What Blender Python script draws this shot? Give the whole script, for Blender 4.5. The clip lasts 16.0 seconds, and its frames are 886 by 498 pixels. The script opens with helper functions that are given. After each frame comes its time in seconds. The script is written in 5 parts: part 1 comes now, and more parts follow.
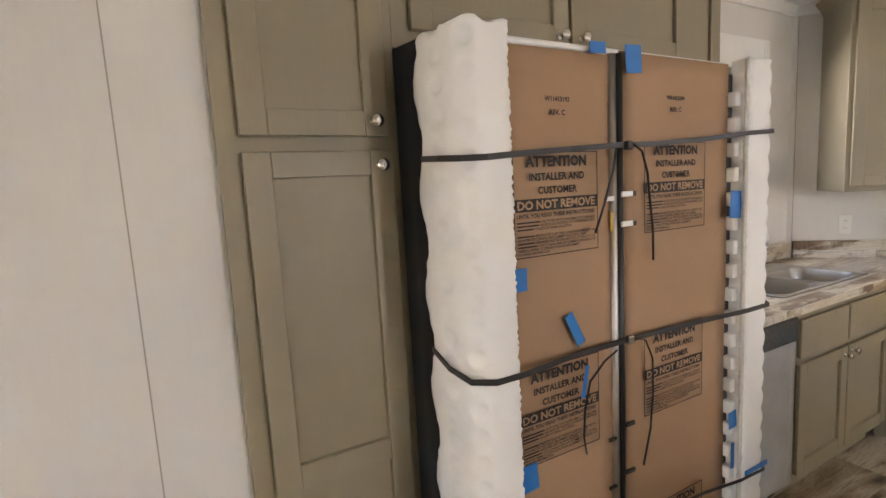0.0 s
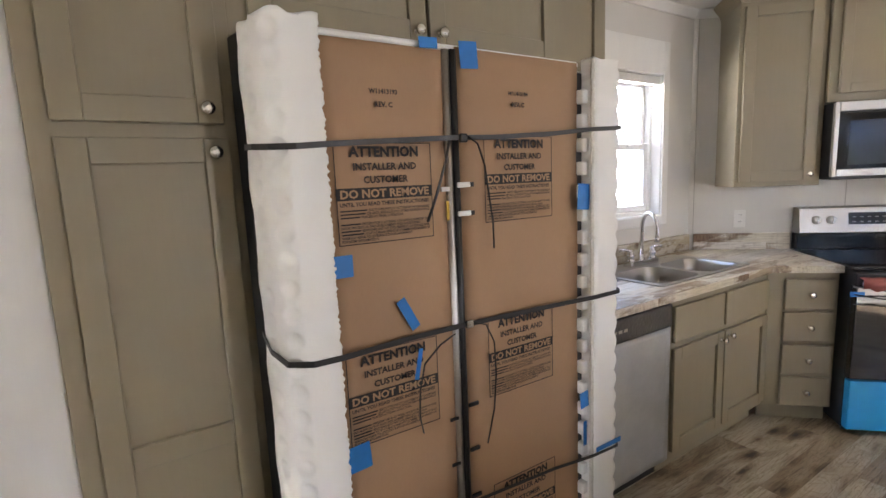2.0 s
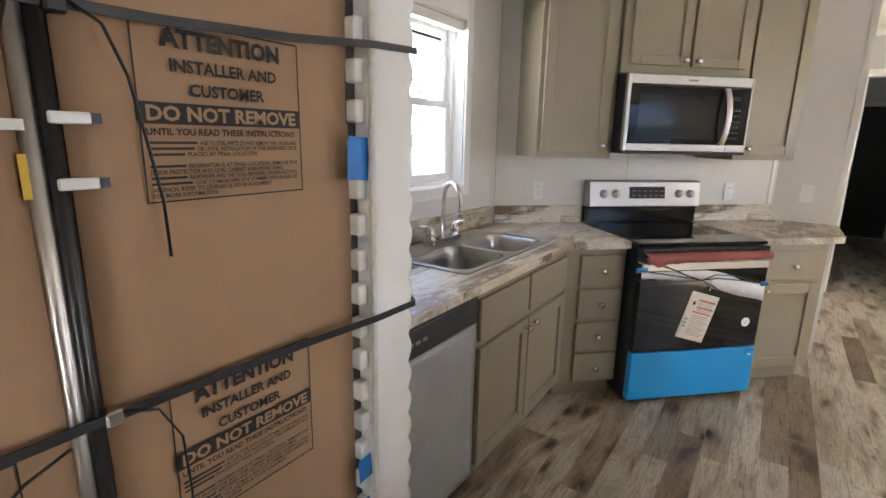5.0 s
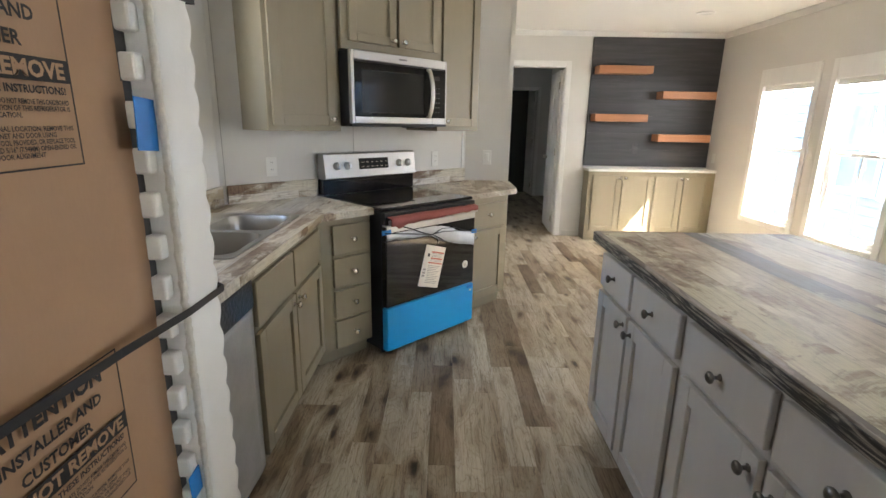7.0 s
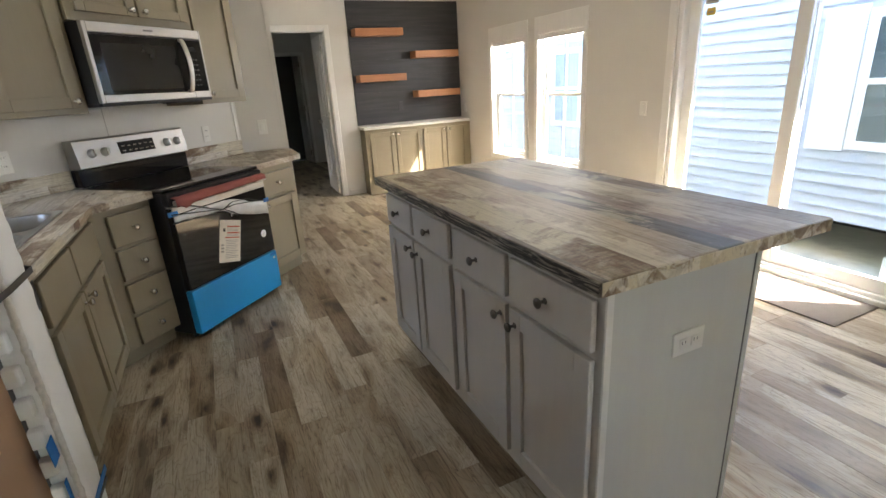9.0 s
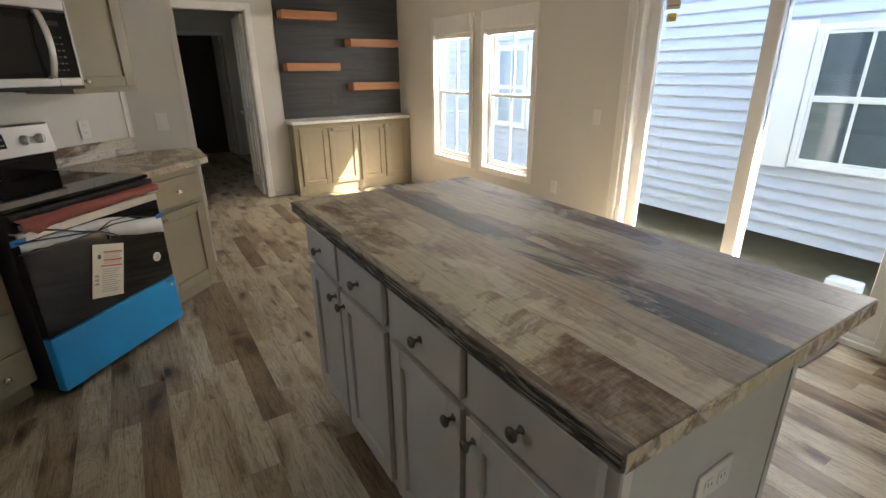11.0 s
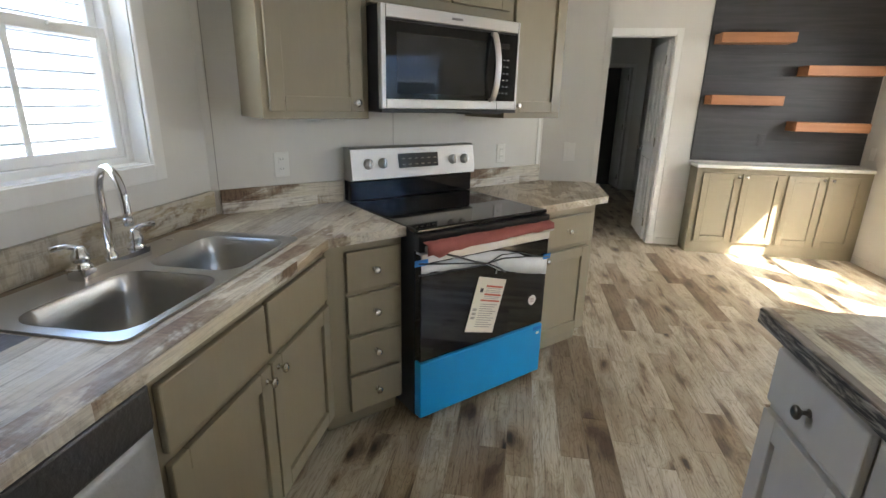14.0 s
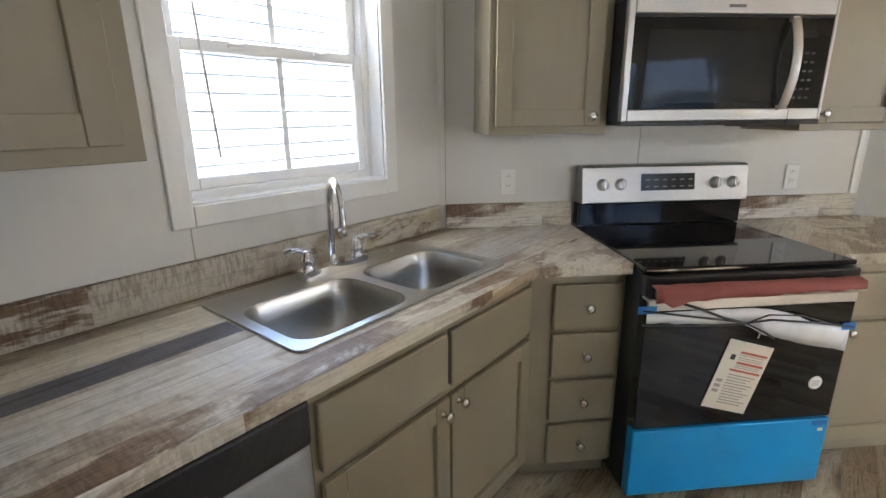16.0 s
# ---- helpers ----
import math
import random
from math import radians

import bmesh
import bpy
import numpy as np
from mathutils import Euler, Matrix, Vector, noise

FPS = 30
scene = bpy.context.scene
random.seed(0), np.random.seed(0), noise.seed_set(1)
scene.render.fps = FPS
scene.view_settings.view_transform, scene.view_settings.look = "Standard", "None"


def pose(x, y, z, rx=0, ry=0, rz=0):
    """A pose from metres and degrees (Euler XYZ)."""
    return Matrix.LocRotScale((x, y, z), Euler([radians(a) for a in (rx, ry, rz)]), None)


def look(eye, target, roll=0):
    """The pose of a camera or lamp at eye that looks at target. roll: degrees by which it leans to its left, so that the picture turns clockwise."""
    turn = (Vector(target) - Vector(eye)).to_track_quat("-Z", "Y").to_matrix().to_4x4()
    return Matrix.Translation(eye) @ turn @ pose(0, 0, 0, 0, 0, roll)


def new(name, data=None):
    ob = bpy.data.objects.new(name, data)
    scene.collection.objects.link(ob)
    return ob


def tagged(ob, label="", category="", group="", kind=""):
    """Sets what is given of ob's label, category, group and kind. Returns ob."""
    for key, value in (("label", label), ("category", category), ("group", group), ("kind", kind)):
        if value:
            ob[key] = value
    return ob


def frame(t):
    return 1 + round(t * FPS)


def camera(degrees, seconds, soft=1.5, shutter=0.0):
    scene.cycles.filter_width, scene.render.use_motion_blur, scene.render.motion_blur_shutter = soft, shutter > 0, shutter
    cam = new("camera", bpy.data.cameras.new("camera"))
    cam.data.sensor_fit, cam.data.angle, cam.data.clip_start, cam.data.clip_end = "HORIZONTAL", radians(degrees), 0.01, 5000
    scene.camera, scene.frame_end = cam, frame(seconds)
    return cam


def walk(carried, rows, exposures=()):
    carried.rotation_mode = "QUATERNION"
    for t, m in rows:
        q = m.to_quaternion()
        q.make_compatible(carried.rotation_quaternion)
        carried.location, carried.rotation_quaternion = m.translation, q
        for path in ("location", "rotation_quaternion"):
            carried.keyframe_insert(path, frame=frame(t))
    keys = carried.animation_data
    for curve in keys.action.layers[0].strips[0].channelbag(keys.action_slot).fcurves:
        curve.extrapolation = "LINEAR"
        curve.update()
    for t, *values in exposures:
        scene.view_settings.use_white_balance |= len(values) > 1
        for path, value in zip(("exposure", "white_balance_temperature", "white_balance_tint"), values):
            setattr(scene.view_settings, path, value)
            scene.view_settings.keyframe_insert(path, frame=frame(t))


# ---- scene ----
cam = camera(84.95, 16.0)
ROWS = [
    (0.0, 0.600, 0.382, 1.479, 1.555, 2.122, 1.231, -3.20),
    (0.5, 0.613, 0.234, 1.469, 1.572, 1.972, 1.220, -3.23),
    (1.0, 0.658, 0.192, 1.481, 1.633, 1.918, 1.218, -2.81),
    (1.5, 0.719, 0.177, 1.480, 1.726, 1.884, 1.209, -2.71),
    (2.0, 0.853, 0.182, 1.457, 1.924, 1.847, 1.171, -2.39),
    (2.5, 1.014, 0.139, 1.442, 2.177, 1.737, 1.130, -1.69),
    (3.0, 1.096, 0.096, 1.429, 2.361, 1.613, 1.113, -1.45),
    (3.5, 1.110, 0.141, 1.440, 2.526, 1.502, 1.062, 0.39),
    (6.0, 1.494, 0.731, 1.401, 3.300, 1.448, 0.929, 0.77),
    (6.5, 1.378, 0.736, 1.391, 3.292, 1.053, 0.905, 1.38),
    (7.0, 1.261, 0.741, 1.397, 3.195, 0.743, 0.889, 0.98),
    (7.5, 1.124, 0.777, 1.375, 3.033, 0.520, 0.837, -0.23),
    (8.0, 1.031, 0.806, 1.376, 2.883, 0.317, 0.803, -1.24),
    (8.5, 0.979, 0.816, 1.378, 2.757, 0.137, 0.764, -2.19),
    (9.0, 0.962, 0.796, 1.384, 2.686, 0.019, 0.732, -3.52),
    (9.5, 0.977, 0.788, 1.395, 2.650, -0.077, 0.722, -3.71),
    (12.0, 1.686, 0.470, 1.463, 3.259, -0.546, 0.763, 0.24),
    (12.5, 1.778, 0.507, 1.464, 3.520, -0.204, 0.787, 0.21),
    (13.0, 1.951, 0.586, 1.435, 3.804, 0.215, 0.782, 0.31),
    (13.5, 2.082, 0.651, 1.419, 3.983, 0.617, 0.799, 1.06),
    (14.0, 2.107, 0.690, 1.415, 3.997, 0.988, 0.830, 1.20),
    (14.5, 2.204, 0.721, 1.371, 4.035, 1.314, 0.826, 0.25),
    (15.0, 2.321, 0.675, 1.394, 4.027, 1.564, 0.847, -0.35),
    (15.5, 2.341, 0.659, 1.408, 3.929, 1.748, 0.866, -0.48),
    (16.0, 2.365, 0.647, 1.412, 3.854, 1.868, 0.875, -0.58),
]

EXPOSURES = [(0.0, 5.3, 7400, 18), (1.0, 5.2, 7100, 18), (3.0, 5.3, 6900, 16), (6.0, 5.04, 6750, 12), (6.5, 5.12, 6700, 10), (8.0, 4.95, 6900, 11), (9.0, 4.74, 7100, 11),
             (12.0, 4.15, 7400, 10), (12.5, 4.28, 7300, 8), (14.0, 4.9, 6700, 8), (16.0, 4.97, 6750, 11)]
walk(cam, [(r[0], look(r[1:4], r[4:7], r[7])) for r in ROWS], EXPOSURES)

# ---- world and light ----
world = bpy.data.worlds.new("sky")
scene.world = world
world.use_nodes = True
wt = world.node_tree
sky = wt.nodes.new("ShaderNodeTexSky")
sky.sky_type = "NISHITA"
sky.sun_disc = False
SUN_WAY = Vector((0.60, 0.72, -1.0)).normalized()
sky.sun_elevation = math.asin(-SUN_WAY.z)
sky.sun_rotation = math.atan2(-SUN_WAY.x, -SUN_WAY.y)
wt.links.new(sky.outputs["Color"], wt.nodes["Background"].inputs["Color"])
wt.nodes["Background"].inputs["Strength"].default_value = 0.15
sun = new("sun", bpy.data.lights.new("sun", "SUN"))
sun.data.energy, sun.data.angle, sun.data.color = 1.8, radians(0.5), (1.0, 0.95, 0.88)
sun.matrix_world = look((-2, -8, 9), Vector((-2, -8, 9)) + SUN_WAY)




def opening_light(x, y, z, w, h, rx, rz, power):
    """An added fill lamp along an opening's edge, standing in for skylight."""
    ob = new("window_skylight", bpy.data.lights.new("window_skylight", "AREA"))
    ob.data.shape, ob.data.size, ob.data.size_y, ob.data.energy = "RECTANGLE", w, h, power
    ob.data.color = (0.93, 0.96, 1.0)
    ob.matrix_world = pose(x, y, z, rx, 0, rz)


# fill lamps added to brighten the room; placed to keep out of reflections
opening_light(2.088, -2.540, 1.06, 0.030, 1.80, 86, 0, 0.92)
opening_light(6.155, -2.584, 1.728, 0.60, 0.030, 80, 0, 0.34)
opening_light(5.195, -2.584, 1.728, 0.60, 0.030, 80, 0, 0.34)
opening_light(3.315, 2.074, 1.955, 0.60, 0.030, 80, 180, 0.21)
opening_light(-2.36, -0.15, 1.25, 0.84, 1.2, 90, -90, 0.05)

# ---- materials ----
def material(name):
    m = bpy.data.materials.new(name)
    m.use_nodes = True
    return m, m.node_tree, m.node_tree.nodes["Principled BSDF"]


def link(t, a, b):
    t.links.new(a, b)


def coords(t, sx=1.0, sy=1.0, sz=1.0, shift=False):
    tc = t.nodes.new("ShaderNodeTexCoord")
    mp = t.nodes.new("ShaderNodeMapping")
    mp.inputs["Scale"].default_value = (sx, sy, sz)
    link(t, tc.outputs["Object"], mp.inputs["Vector"])
    if shift:
        oi = t.nodes.new("ShaderNodeObjectInfo")
        mu = t.nodes.new("ShaderNodeVectorMath")
        mu.operation = "SCALE"
        mu.inputs[0].default_value = (37.0, 53.0, 19.0)
        link(t, oi.outputs["Random"], mu.inputs["Scale"])
        link(t, mu.outputs["Vector"], mp.inputs["Location"])
    return mp.outputs["Vector"]


def noise_of(t, vec, scale, detail=4.0, rough=0.55, distort=0.0):
    n = t.nodes.new("ShaderNodeTexNoise")
    n.inputs["Scale"].default_value = scale
    n.inputs["Detail"].default_value = detail
    n.inputs["Roughness"].default_value = rough
    n.inputs["Distortion"].default_value = distort
    link(t, vec, n.inputs["Vector"])
    return n.outputs["Fac"]


def ramp(t, fac, stops):
    r = t.nodes.new("ShaderNodeValToRGB")
    while len(r.color_ramp.elements) < len(stops):
        r.color_ramp.elements.new(0.5)
    for e, (p, c) in zip(r.color_ramp.elements, stops):
        e.position = p
        e.color = (*c, 1.0) if len(c) == 3 else c
    link(t, fac, r.inputs["Fac"])
    return r.outputs["Color"]


def mix(t, fac, a, b, mode="MIX"):
    n = t.nodes.new("ShaderNodeMix")
    n.data_type = "RGBA"
    n.blend_type = mode
    if isinstance(fac, float):
        n.inputs[0].default_value = fac
    else:
        link(t, fac, n.inputs[0])
    for v, i in ((a, 6), (b, 7)):
        if isinstance(v, tuple):
            n.inputs[i].default_value = (*v, 1.0)
        else:
            link(t, v, n.inputs[i])
    return n.outputs[2]


def bump(t, height, strength, distance, bsdf):
    b = t.nodes.new("ShaderNodeBump")
    b.inputs["Strength"].default_value = strength
    b.inputs["Distance"].default_value = distance
    link(t, height, b.inputs["Height"])
    link(t, b.outputs["Normal"], bsdf.inputs["Normal"])


def scaled(c, k):
    return tuple(min(1.0, v * k) for v in c)


def painted(name, c, rough=0.45, grain=True, amount=0.10):
    """Painted wood: a faint grain along z, blotches, fine relief."""
    m, t, b = material(name)
    v = coords(t, 1, 1, 0.12, shift=True)
    g = noise_of(t, v, 60.0 if grain else 25.0, 5.0, 0.6, 0.4)
    w = noise_of(t, coords(t, 1, 1, 1, shift=True), 2.2, 3.0)
    col = mix(t, w, scaled(c, 1 - amount), scaled(c, 1 + amount))
    col = mix(t, g, scaled(c, 0.90), col)
    link(t, col, b.inputs["Base Color"])
    rr = ramp(t, w, [(0.3, (rough - 0.06,) * 3), (0.7, (rough + 0.08,) * 3)])
    link(t, rr, b.inputs["Roughness"])
    bump(t, g, 0.16 if grain else 0.05, 0.0015, b)
    return m


def plain(name, c, rough=0.5, metal=0.0, var=0.08, scale=8.0, relief=0.0, coat=0.0):
    m, t, b = material(name)
    n = noise_of(t, coords(t, shift=True), scale, 4.0)
    link(t, mix(t, n, scaled(c, 1 - var), scaled(c, 1 + var)), b.inputs["Base Color"])
    b.inputs["Roughness"].default_value = rough
    b.inputs["Metallic"].default_value = metal
    b.inputs["Coat Weight"].default_value = coat
    if relief:
        bump(t, noise_of(t, coords(t), scale * 6, 3.0), relief, 0.002, b)
    return m


def brushed(name, c, rough, along="x"):
    m, t, b = material(name)
    s = (0.02, 1, 1) if along == "x" else (1, 1, 0.02)
    n = noise_of(t, coords(t, *s), 260.0, 3.0)
    w = noise_of(t, coords(t), 3.0, 2.0)
    link(t, mix(t, w, scaled(c, 0.92), scaled(c, 1.05)), b.inputs["Base Color"])
    link(t, ramp(t, n, [(0.3, (rough * 0.8,) * 3), (0.7, (rough * 1.25,) * 3)]), b.inputs["Roughness"])
    b.inputs["Metallic"].default_value = 1.0
    bump(t, n, 0.02, 0.0003, b)
    return m


OLIVE = painted("olive_paint", (0.285, 0.240, 0.162), 0.42)
OLIVE_SIDE = painted("olive_panel", (0.27, 0.232, 0.162), 0.40, grain=False)
ISLAND_GREY = painted("greige_paint", (0.57, 0.545, 0.515), 0.40, grain=False, amount=0.06)
ISLAND_PANEL = painted("pale_panel", (0.60, 0.60, 0.57), 0.32, grain=False, amount=0.04)
WHITE_TRIM = painted("white_trim", (0.80, 0.79, 0.76), 0.38, grain=False, amount=0.03)
VINYL = plain("white_vinyl", (0.82, 0.82, 0.81), 0.35, var=0.03)
CEILING = plain("ceiling_board", (0.80, 0.79, 0.76), 0.9, var=0.03, scale=3.0, relief=0.3)
STEEL = brushed("brushed_steel", (0.50, 0.48, 0.45), 0.38)
KNOB_SILVER = plain("silver_knob", (0.56, 0.55, 0.53), 0.32, 0.35, var=0.05)
SINK_STEEL = plain("sink_steel", (0.47, 0.46, 0.44), 0.29, 1.0, var=0.05, scale=40.0)
CHROME = plain("chrome", (0.80, 0.80, 0.82), 0.06, 1.0, var=0.03)
NICKEL = plain("satin_nickel", (0.70, 0.67, 0.62), 0.25, 1.0, var=0.05)
PEWTER = plain("dark_pewter", (0.20, 0.19, 0.18), 0.28, 1.0, var=0.08)
BLACK_GLASS = plain("black_glass", (0.005, 0.005, 0.006), 0.05, 0.0, var=0.3)
BLACK = plain("black_enamel", (0.010, 0.010, 0.011), 0.30, var=0.2)
BLACK_CLOTH = plain("black_wrap", (0.008, 0.008, 0.009), 0.75, var=0.3)
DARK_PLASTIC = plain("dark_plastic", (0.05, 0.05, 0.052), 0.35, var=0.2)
STRAP = plain("black_strap", (0.022, 0.021, 0.022), 0.42, var=0.2, scale=40.0)
FOAM = plain("white_foam", (0.80, 0.79, 0.76), 0.85, var=0.04, scale=12.0, relief=0.35)
FOAM_EDGE = plain("torn_foam_edge", (0.66, 0.63, 0.57), 0.95, var=0.2, scale=90.0, relief=1.0)
BLUE_FILM = plain("blue_film", (0.002, 0.27, 0.60), 0.33, var=0.06, scale=4.0)
BLUE_TAPE = plain("blue_tape", (0.004, 0.165, 0.50), 0.45, var=0.15, scale=30.0)
RED_FOAM = plain("red_foam_wrap", (0.27, 0.075, 0.06), 0.8, var=0.15, scale=40.0, relief=0.4)
PAPER = plain("tag_paper", (0.66, 0.60, 0.49), 0.7, var=0.05)
INK = plain("black_ink", (0.018, 0.016, 0.015), 0.7, var=0.15)
RED_INK = plain("red_ink", (0.45, 0.10, 0.06), 0.7)
GREY_INK = plain("grey_ink", (0.30, 0.27, 0.23), 0.7)
YELLOW_LABEL = plain("yellow_label", (0.65, 0.42, 0.05), 0.6)
OUTLET = plain("switch_plastic", (0.74, 0.73, 0.69), 0.35, var=0.03)
MAT_FIBRE = plain("grey_mat_fibre", (0.17, 0.145, 0.13), 0.95, var=0.35, scale=160.0, relief=1.0)
WHITE_LAMINATE = plain("white_laminate", (0.72, 0.71, 0.68), 0.35, var=0.06, scale=6.0)
GREY_FILM = plain("grey_plastic_film", (0.36, 0.365, 0.365), 0.3, 0.15, var=0.22, scale=9.0, relief=0.5)
DARK_FILM = plain("dark_film", (0.022, 0.022, 0.024), 0.28, 0.0, var=0.5, scale=14.0, relief=1.0, coat=0.4)


def wall_board():
    m, t, b = material("greige_wallboard")
    n = noise_of(t, coords(t), 1.3, 3.0)
    g = noise_of(t, coords(t, 1, 1, 0.08), 90.0, 4.0)
    c = (0.655, 0.635, 0.595)
    col = mix(t, n, scaled(c, 0.96), scaled(c, 1.04))
    link(t, mix(t, g, scaled(c, 0.96), col), b.inputs["Base Color"])
    b.inputs["Roughness"].default_value = 0.6
    bump(t, g, 0.08, 0.001, b)
    return m


WALL = wall_board()


def plank_floor():
    """Printed vinyl planks along x: each piece takes its own tone, grain, knots and dark streaks."""
    m, t, b = material("wood_plank_vinyl")
    oi = t.nodes.new("ShaderNodeObjectInfo")
    grain = noise_of(t, coords(t, 0.055, 1, 1, True), 95.0, 6.0, 0.65, 1.2)
    fine = noise_of(t, coords(t, 0.03, 1, 1, True), 210.0, 4.0)
    cloud = noise_of(t, coords(t, 0.30, 1, 1, True), 8.0, 3.0, 0.5, 0.5)
    vo = t.nodes.new("ShaderNodeTexVoronoi")
    vo.inputs["Scale"].default_value = 4.0
    vo.inputs["Randomness"].default_value = 1.0
    link(t, coords(t, 0.70, 1.75, 1, True), vo.inputs["Vector"])
    warp = noise_of(t, coords(t, 0.45, 1, 1, True), 52.0, 4.0)
    ad = t.nodes.new("ShaderNodeMath")
    ad.operation = "MULTIPLY_ADD"
    ad.inputs[1].default_value = 0.16
    link(t, warp, ad.inputs[0])
    link(t, vo.outputs["Distance"], ad.inputs[2])
    # grain flows round the knots: contour lines of the cloud raised at each knot
    near = ramp(t, ad.outputs[0], [(0.06, (1, 1, 1)), (0.50, (0, 0, 0))])
    rise = t.nodes.new("ShaderNodeMath")
    rise.operation = "MULTIPLY_ADD"
    rise.inputs[1].default_value = 0.30
    link(t, near, rise.inputs[0])
    link(t, cloud, rise.inputs[2])
    rings = t.nodes.new("ShaderNodeMath")
    rings.operation = "MULTIPLY"
    rings.inputs[1].default_value = 17.0
    link(t, rise.outputs[0], rings.inputs[0])
    wave = t.nodes.new("ShaderNodeMath")
    wave.operation = "FRACT"
    link(t, rings.outputs[0], wave.inputs[0])
    base = ramp(t, rise.outputs[0], [(0.40, (0.58, 0.53, 0.435)), (0.53, (0.50, 0.445, 0.35)), (0.63, (0.37, 0.305, 0.22)), (0.74, (0.17, 0.125, 0.088))])
    tone = ramp(t, oi.outputs["Random"], [(0.0, (0.44, 0.36, 0.29)), (0.11, (0.52, 0.44, 0.365)), (0.15, (0.68, 0.61, 0.53)), (0.30, (0.76, 0.71, 0.64)), (0.35, (0.93, 0.91, 0.88)), (0.70, (1.0, 1.0, 1.0)), (0.84, (0.98, 0.95, 0.90)), (0.87, (0.84, 0.79, 0.72)), (1.0, (0.78, 0.73, 0.66))])
    col = mix(t, 1.0, base, tone, "MULTIPLY")
    col = mix(t, 0.85, col, ramp(t, wave.outputs[0], [(0.0, (0.46, 0.40, 0.35)), (0.10, (0.9, 0.88, 0.86)), (0.55, (1, 1, 1)), (1.0, (0.85, 0.82, 0.78))]), "MULTIPLY")
    col = mix(t, 0.75, col, ramp(t, grain, [(0.36, (0.40, 0.34, 0.285)), (0.47, (1, 1, 1))]), "MULTIPLY")
    col = mix(t, 0.35, col, ramp(t, fine, [(0.36, (0.60, 0.56, 0.52)), (0.58, (1, 1, 1))]), "MULTIPLY")
    col = mix(t, 0.9, col, ramp(t, ad.outputs[0], [(0.13, (0.06, 0.043, 0.032)), (0.16, (0.24, 0.185, 0.14)), (0.19, (0.62, 0.55, 0.47)), (0.27, (1, 1, 1))]), "MULTIPLY")
    link(t, col, b.inputs["Base Color"])
    link(t, ramp(t, grain, [(0.3, (0.48,) * 3), (0.7, (0.34,) * 3)]), b.inputs["Roughness"])
    bump(t, fine, 0.12, 0.0008, b)
    return m


FLOOR = plank_floor()


def laminate(name, turn=0.0, bright=1.0, slate=None, tan=False, rows=None):
    """Worktop laminate printed like weathered boards along its local x."""
    m, t, b = material(name)
    tc = t.nodes.new("ShaderNodeTexCoord")
    mp = t.nodes.new("ShaderNodeMapping")
    mp.inputs["Rotation"].default_value = (0, 0, turn)
    link(t, tc.outputs["Object"], mp.inputs["Vector"])
    sx = t.nodes.new("ShaderNodeSeparateXYZ")
    link(t, mp.outputs["Vector"], sx.inputs[0])
    ad = t.nodes.new("ShaderNodeMath")
    ad.operation = "ADD"
    link(t, sx.outputs["Y"], ad.inputs[0])
    link(t, sx.outputs["Z"], ad.inputs[1])
    row = t.nodes.new("ShaderNodeMath")
    row.operation = "MULTIPLY"
    row.inputs[1].default_value = 1 / 0.118
    link(t, ad.outputs[0], row.inputs[0])
    fl = t.nodes.new("ShaderNodeMath")
    fl.operation = "FLOOR"
    link(t, row.outputs[0], fl.inputs[0])
    wn = t.nodes.new("ShaderNodeTexWhiteNoise")
    wn.noise_dimensions = "1D"
    link(t, fl.outputs[0], wn.inputs["W"])
    # boards butt at different places along each row
    xa = t.nodes.new("ShaderNodeMath")
    xa.operation = "MULTIPLY_ADD"
    xa.inputs[1].default_value = 7.3
    link(t, wn.outputs["Value"], xa.inputs[0])
    link(t, sx.outputs["X"], xa.inputs[2])
    xs = t.nodes.new("ShaderNodeMath")
    xs.operation = "MULTIPLY"
    xs.inputs[1].default_value = 1 / 0.78
    link(t, xa.outputs[0], xs.inputs[0])
    xf = t.nodes.new("ShaderNodeMath")
    xf.operation = "FLOOR"
    link(t, xs.outputs[0], xf.inputs[0])
    mx = t.nodes.new("ShaderNodeMath")
    mx.operation = "MULTIPLY_ADD"
    mx.inputs[1].default_value = 17.0
    link(t, fl.outputs[0], mx.inputs[0])
    link(t, xf.outputs[0], mx.inputs[2])
    wb = t.nodes.new("ShaderNodeTexWhiteNoise")
    wb.noise_dimensions = "1D"
    link(t, mx.outputs[0], wb.inputs["W"])

    by_row = None
    if rows:
        by_row = ramp(t, sx.outputs["Y"], [(r[0], r[1]) for r in rows])
        by_row.node.color_ramp.interpolation = "CONSTANT"
        far = t.nodes.new("ShaderNodeVectorMath")
        far.operation = "SCALE"
        far.inputs["Scale"].default_value = 40.0
        link(t, by_row, far.inputs[0])
        amount = ramp(t, sx.outputs["Y"], [(r[0], (r[2], r[3], 0)) for r in rows])
        amount.node.color_ramp.interpolation = "CONSTANT"
        both_of = t.nodes.new("ShaderNodeSeparateColor")
        link(t, amount, both_of.inputs[0])

    def stretched(k, sc, d, distort):
        m2 = t.nodes.new("ShaderNodeMapping")
        m2.inputs["Scale"].default_value = (k, 1, 1)
        link(t, mp.outputs["Vector"], m2.inputs["Vector"])
        of = t.nodes.new("ShaderNodeVectorMath")
        of.operation = "ADD"
        link(t, m2.outputs["Vector"], of.inputs[0])
        link(t, far.outputs[0] if rows else wb.outputs["Color"], of.inputs[1])
        return noise_of(t, of.outputs["Vector"], sc, d, 0.65, distort)

    grain = stretched(0.05, 75.0, 6.0, 0.8)
    saw = stretched(3.0, 16.0, 3.0, 0.5)
    blot = stretched(0.75, 5.6, 7.0, 0.5) if rows else stretched(0.45, 4.2, 6.0, 0.8)
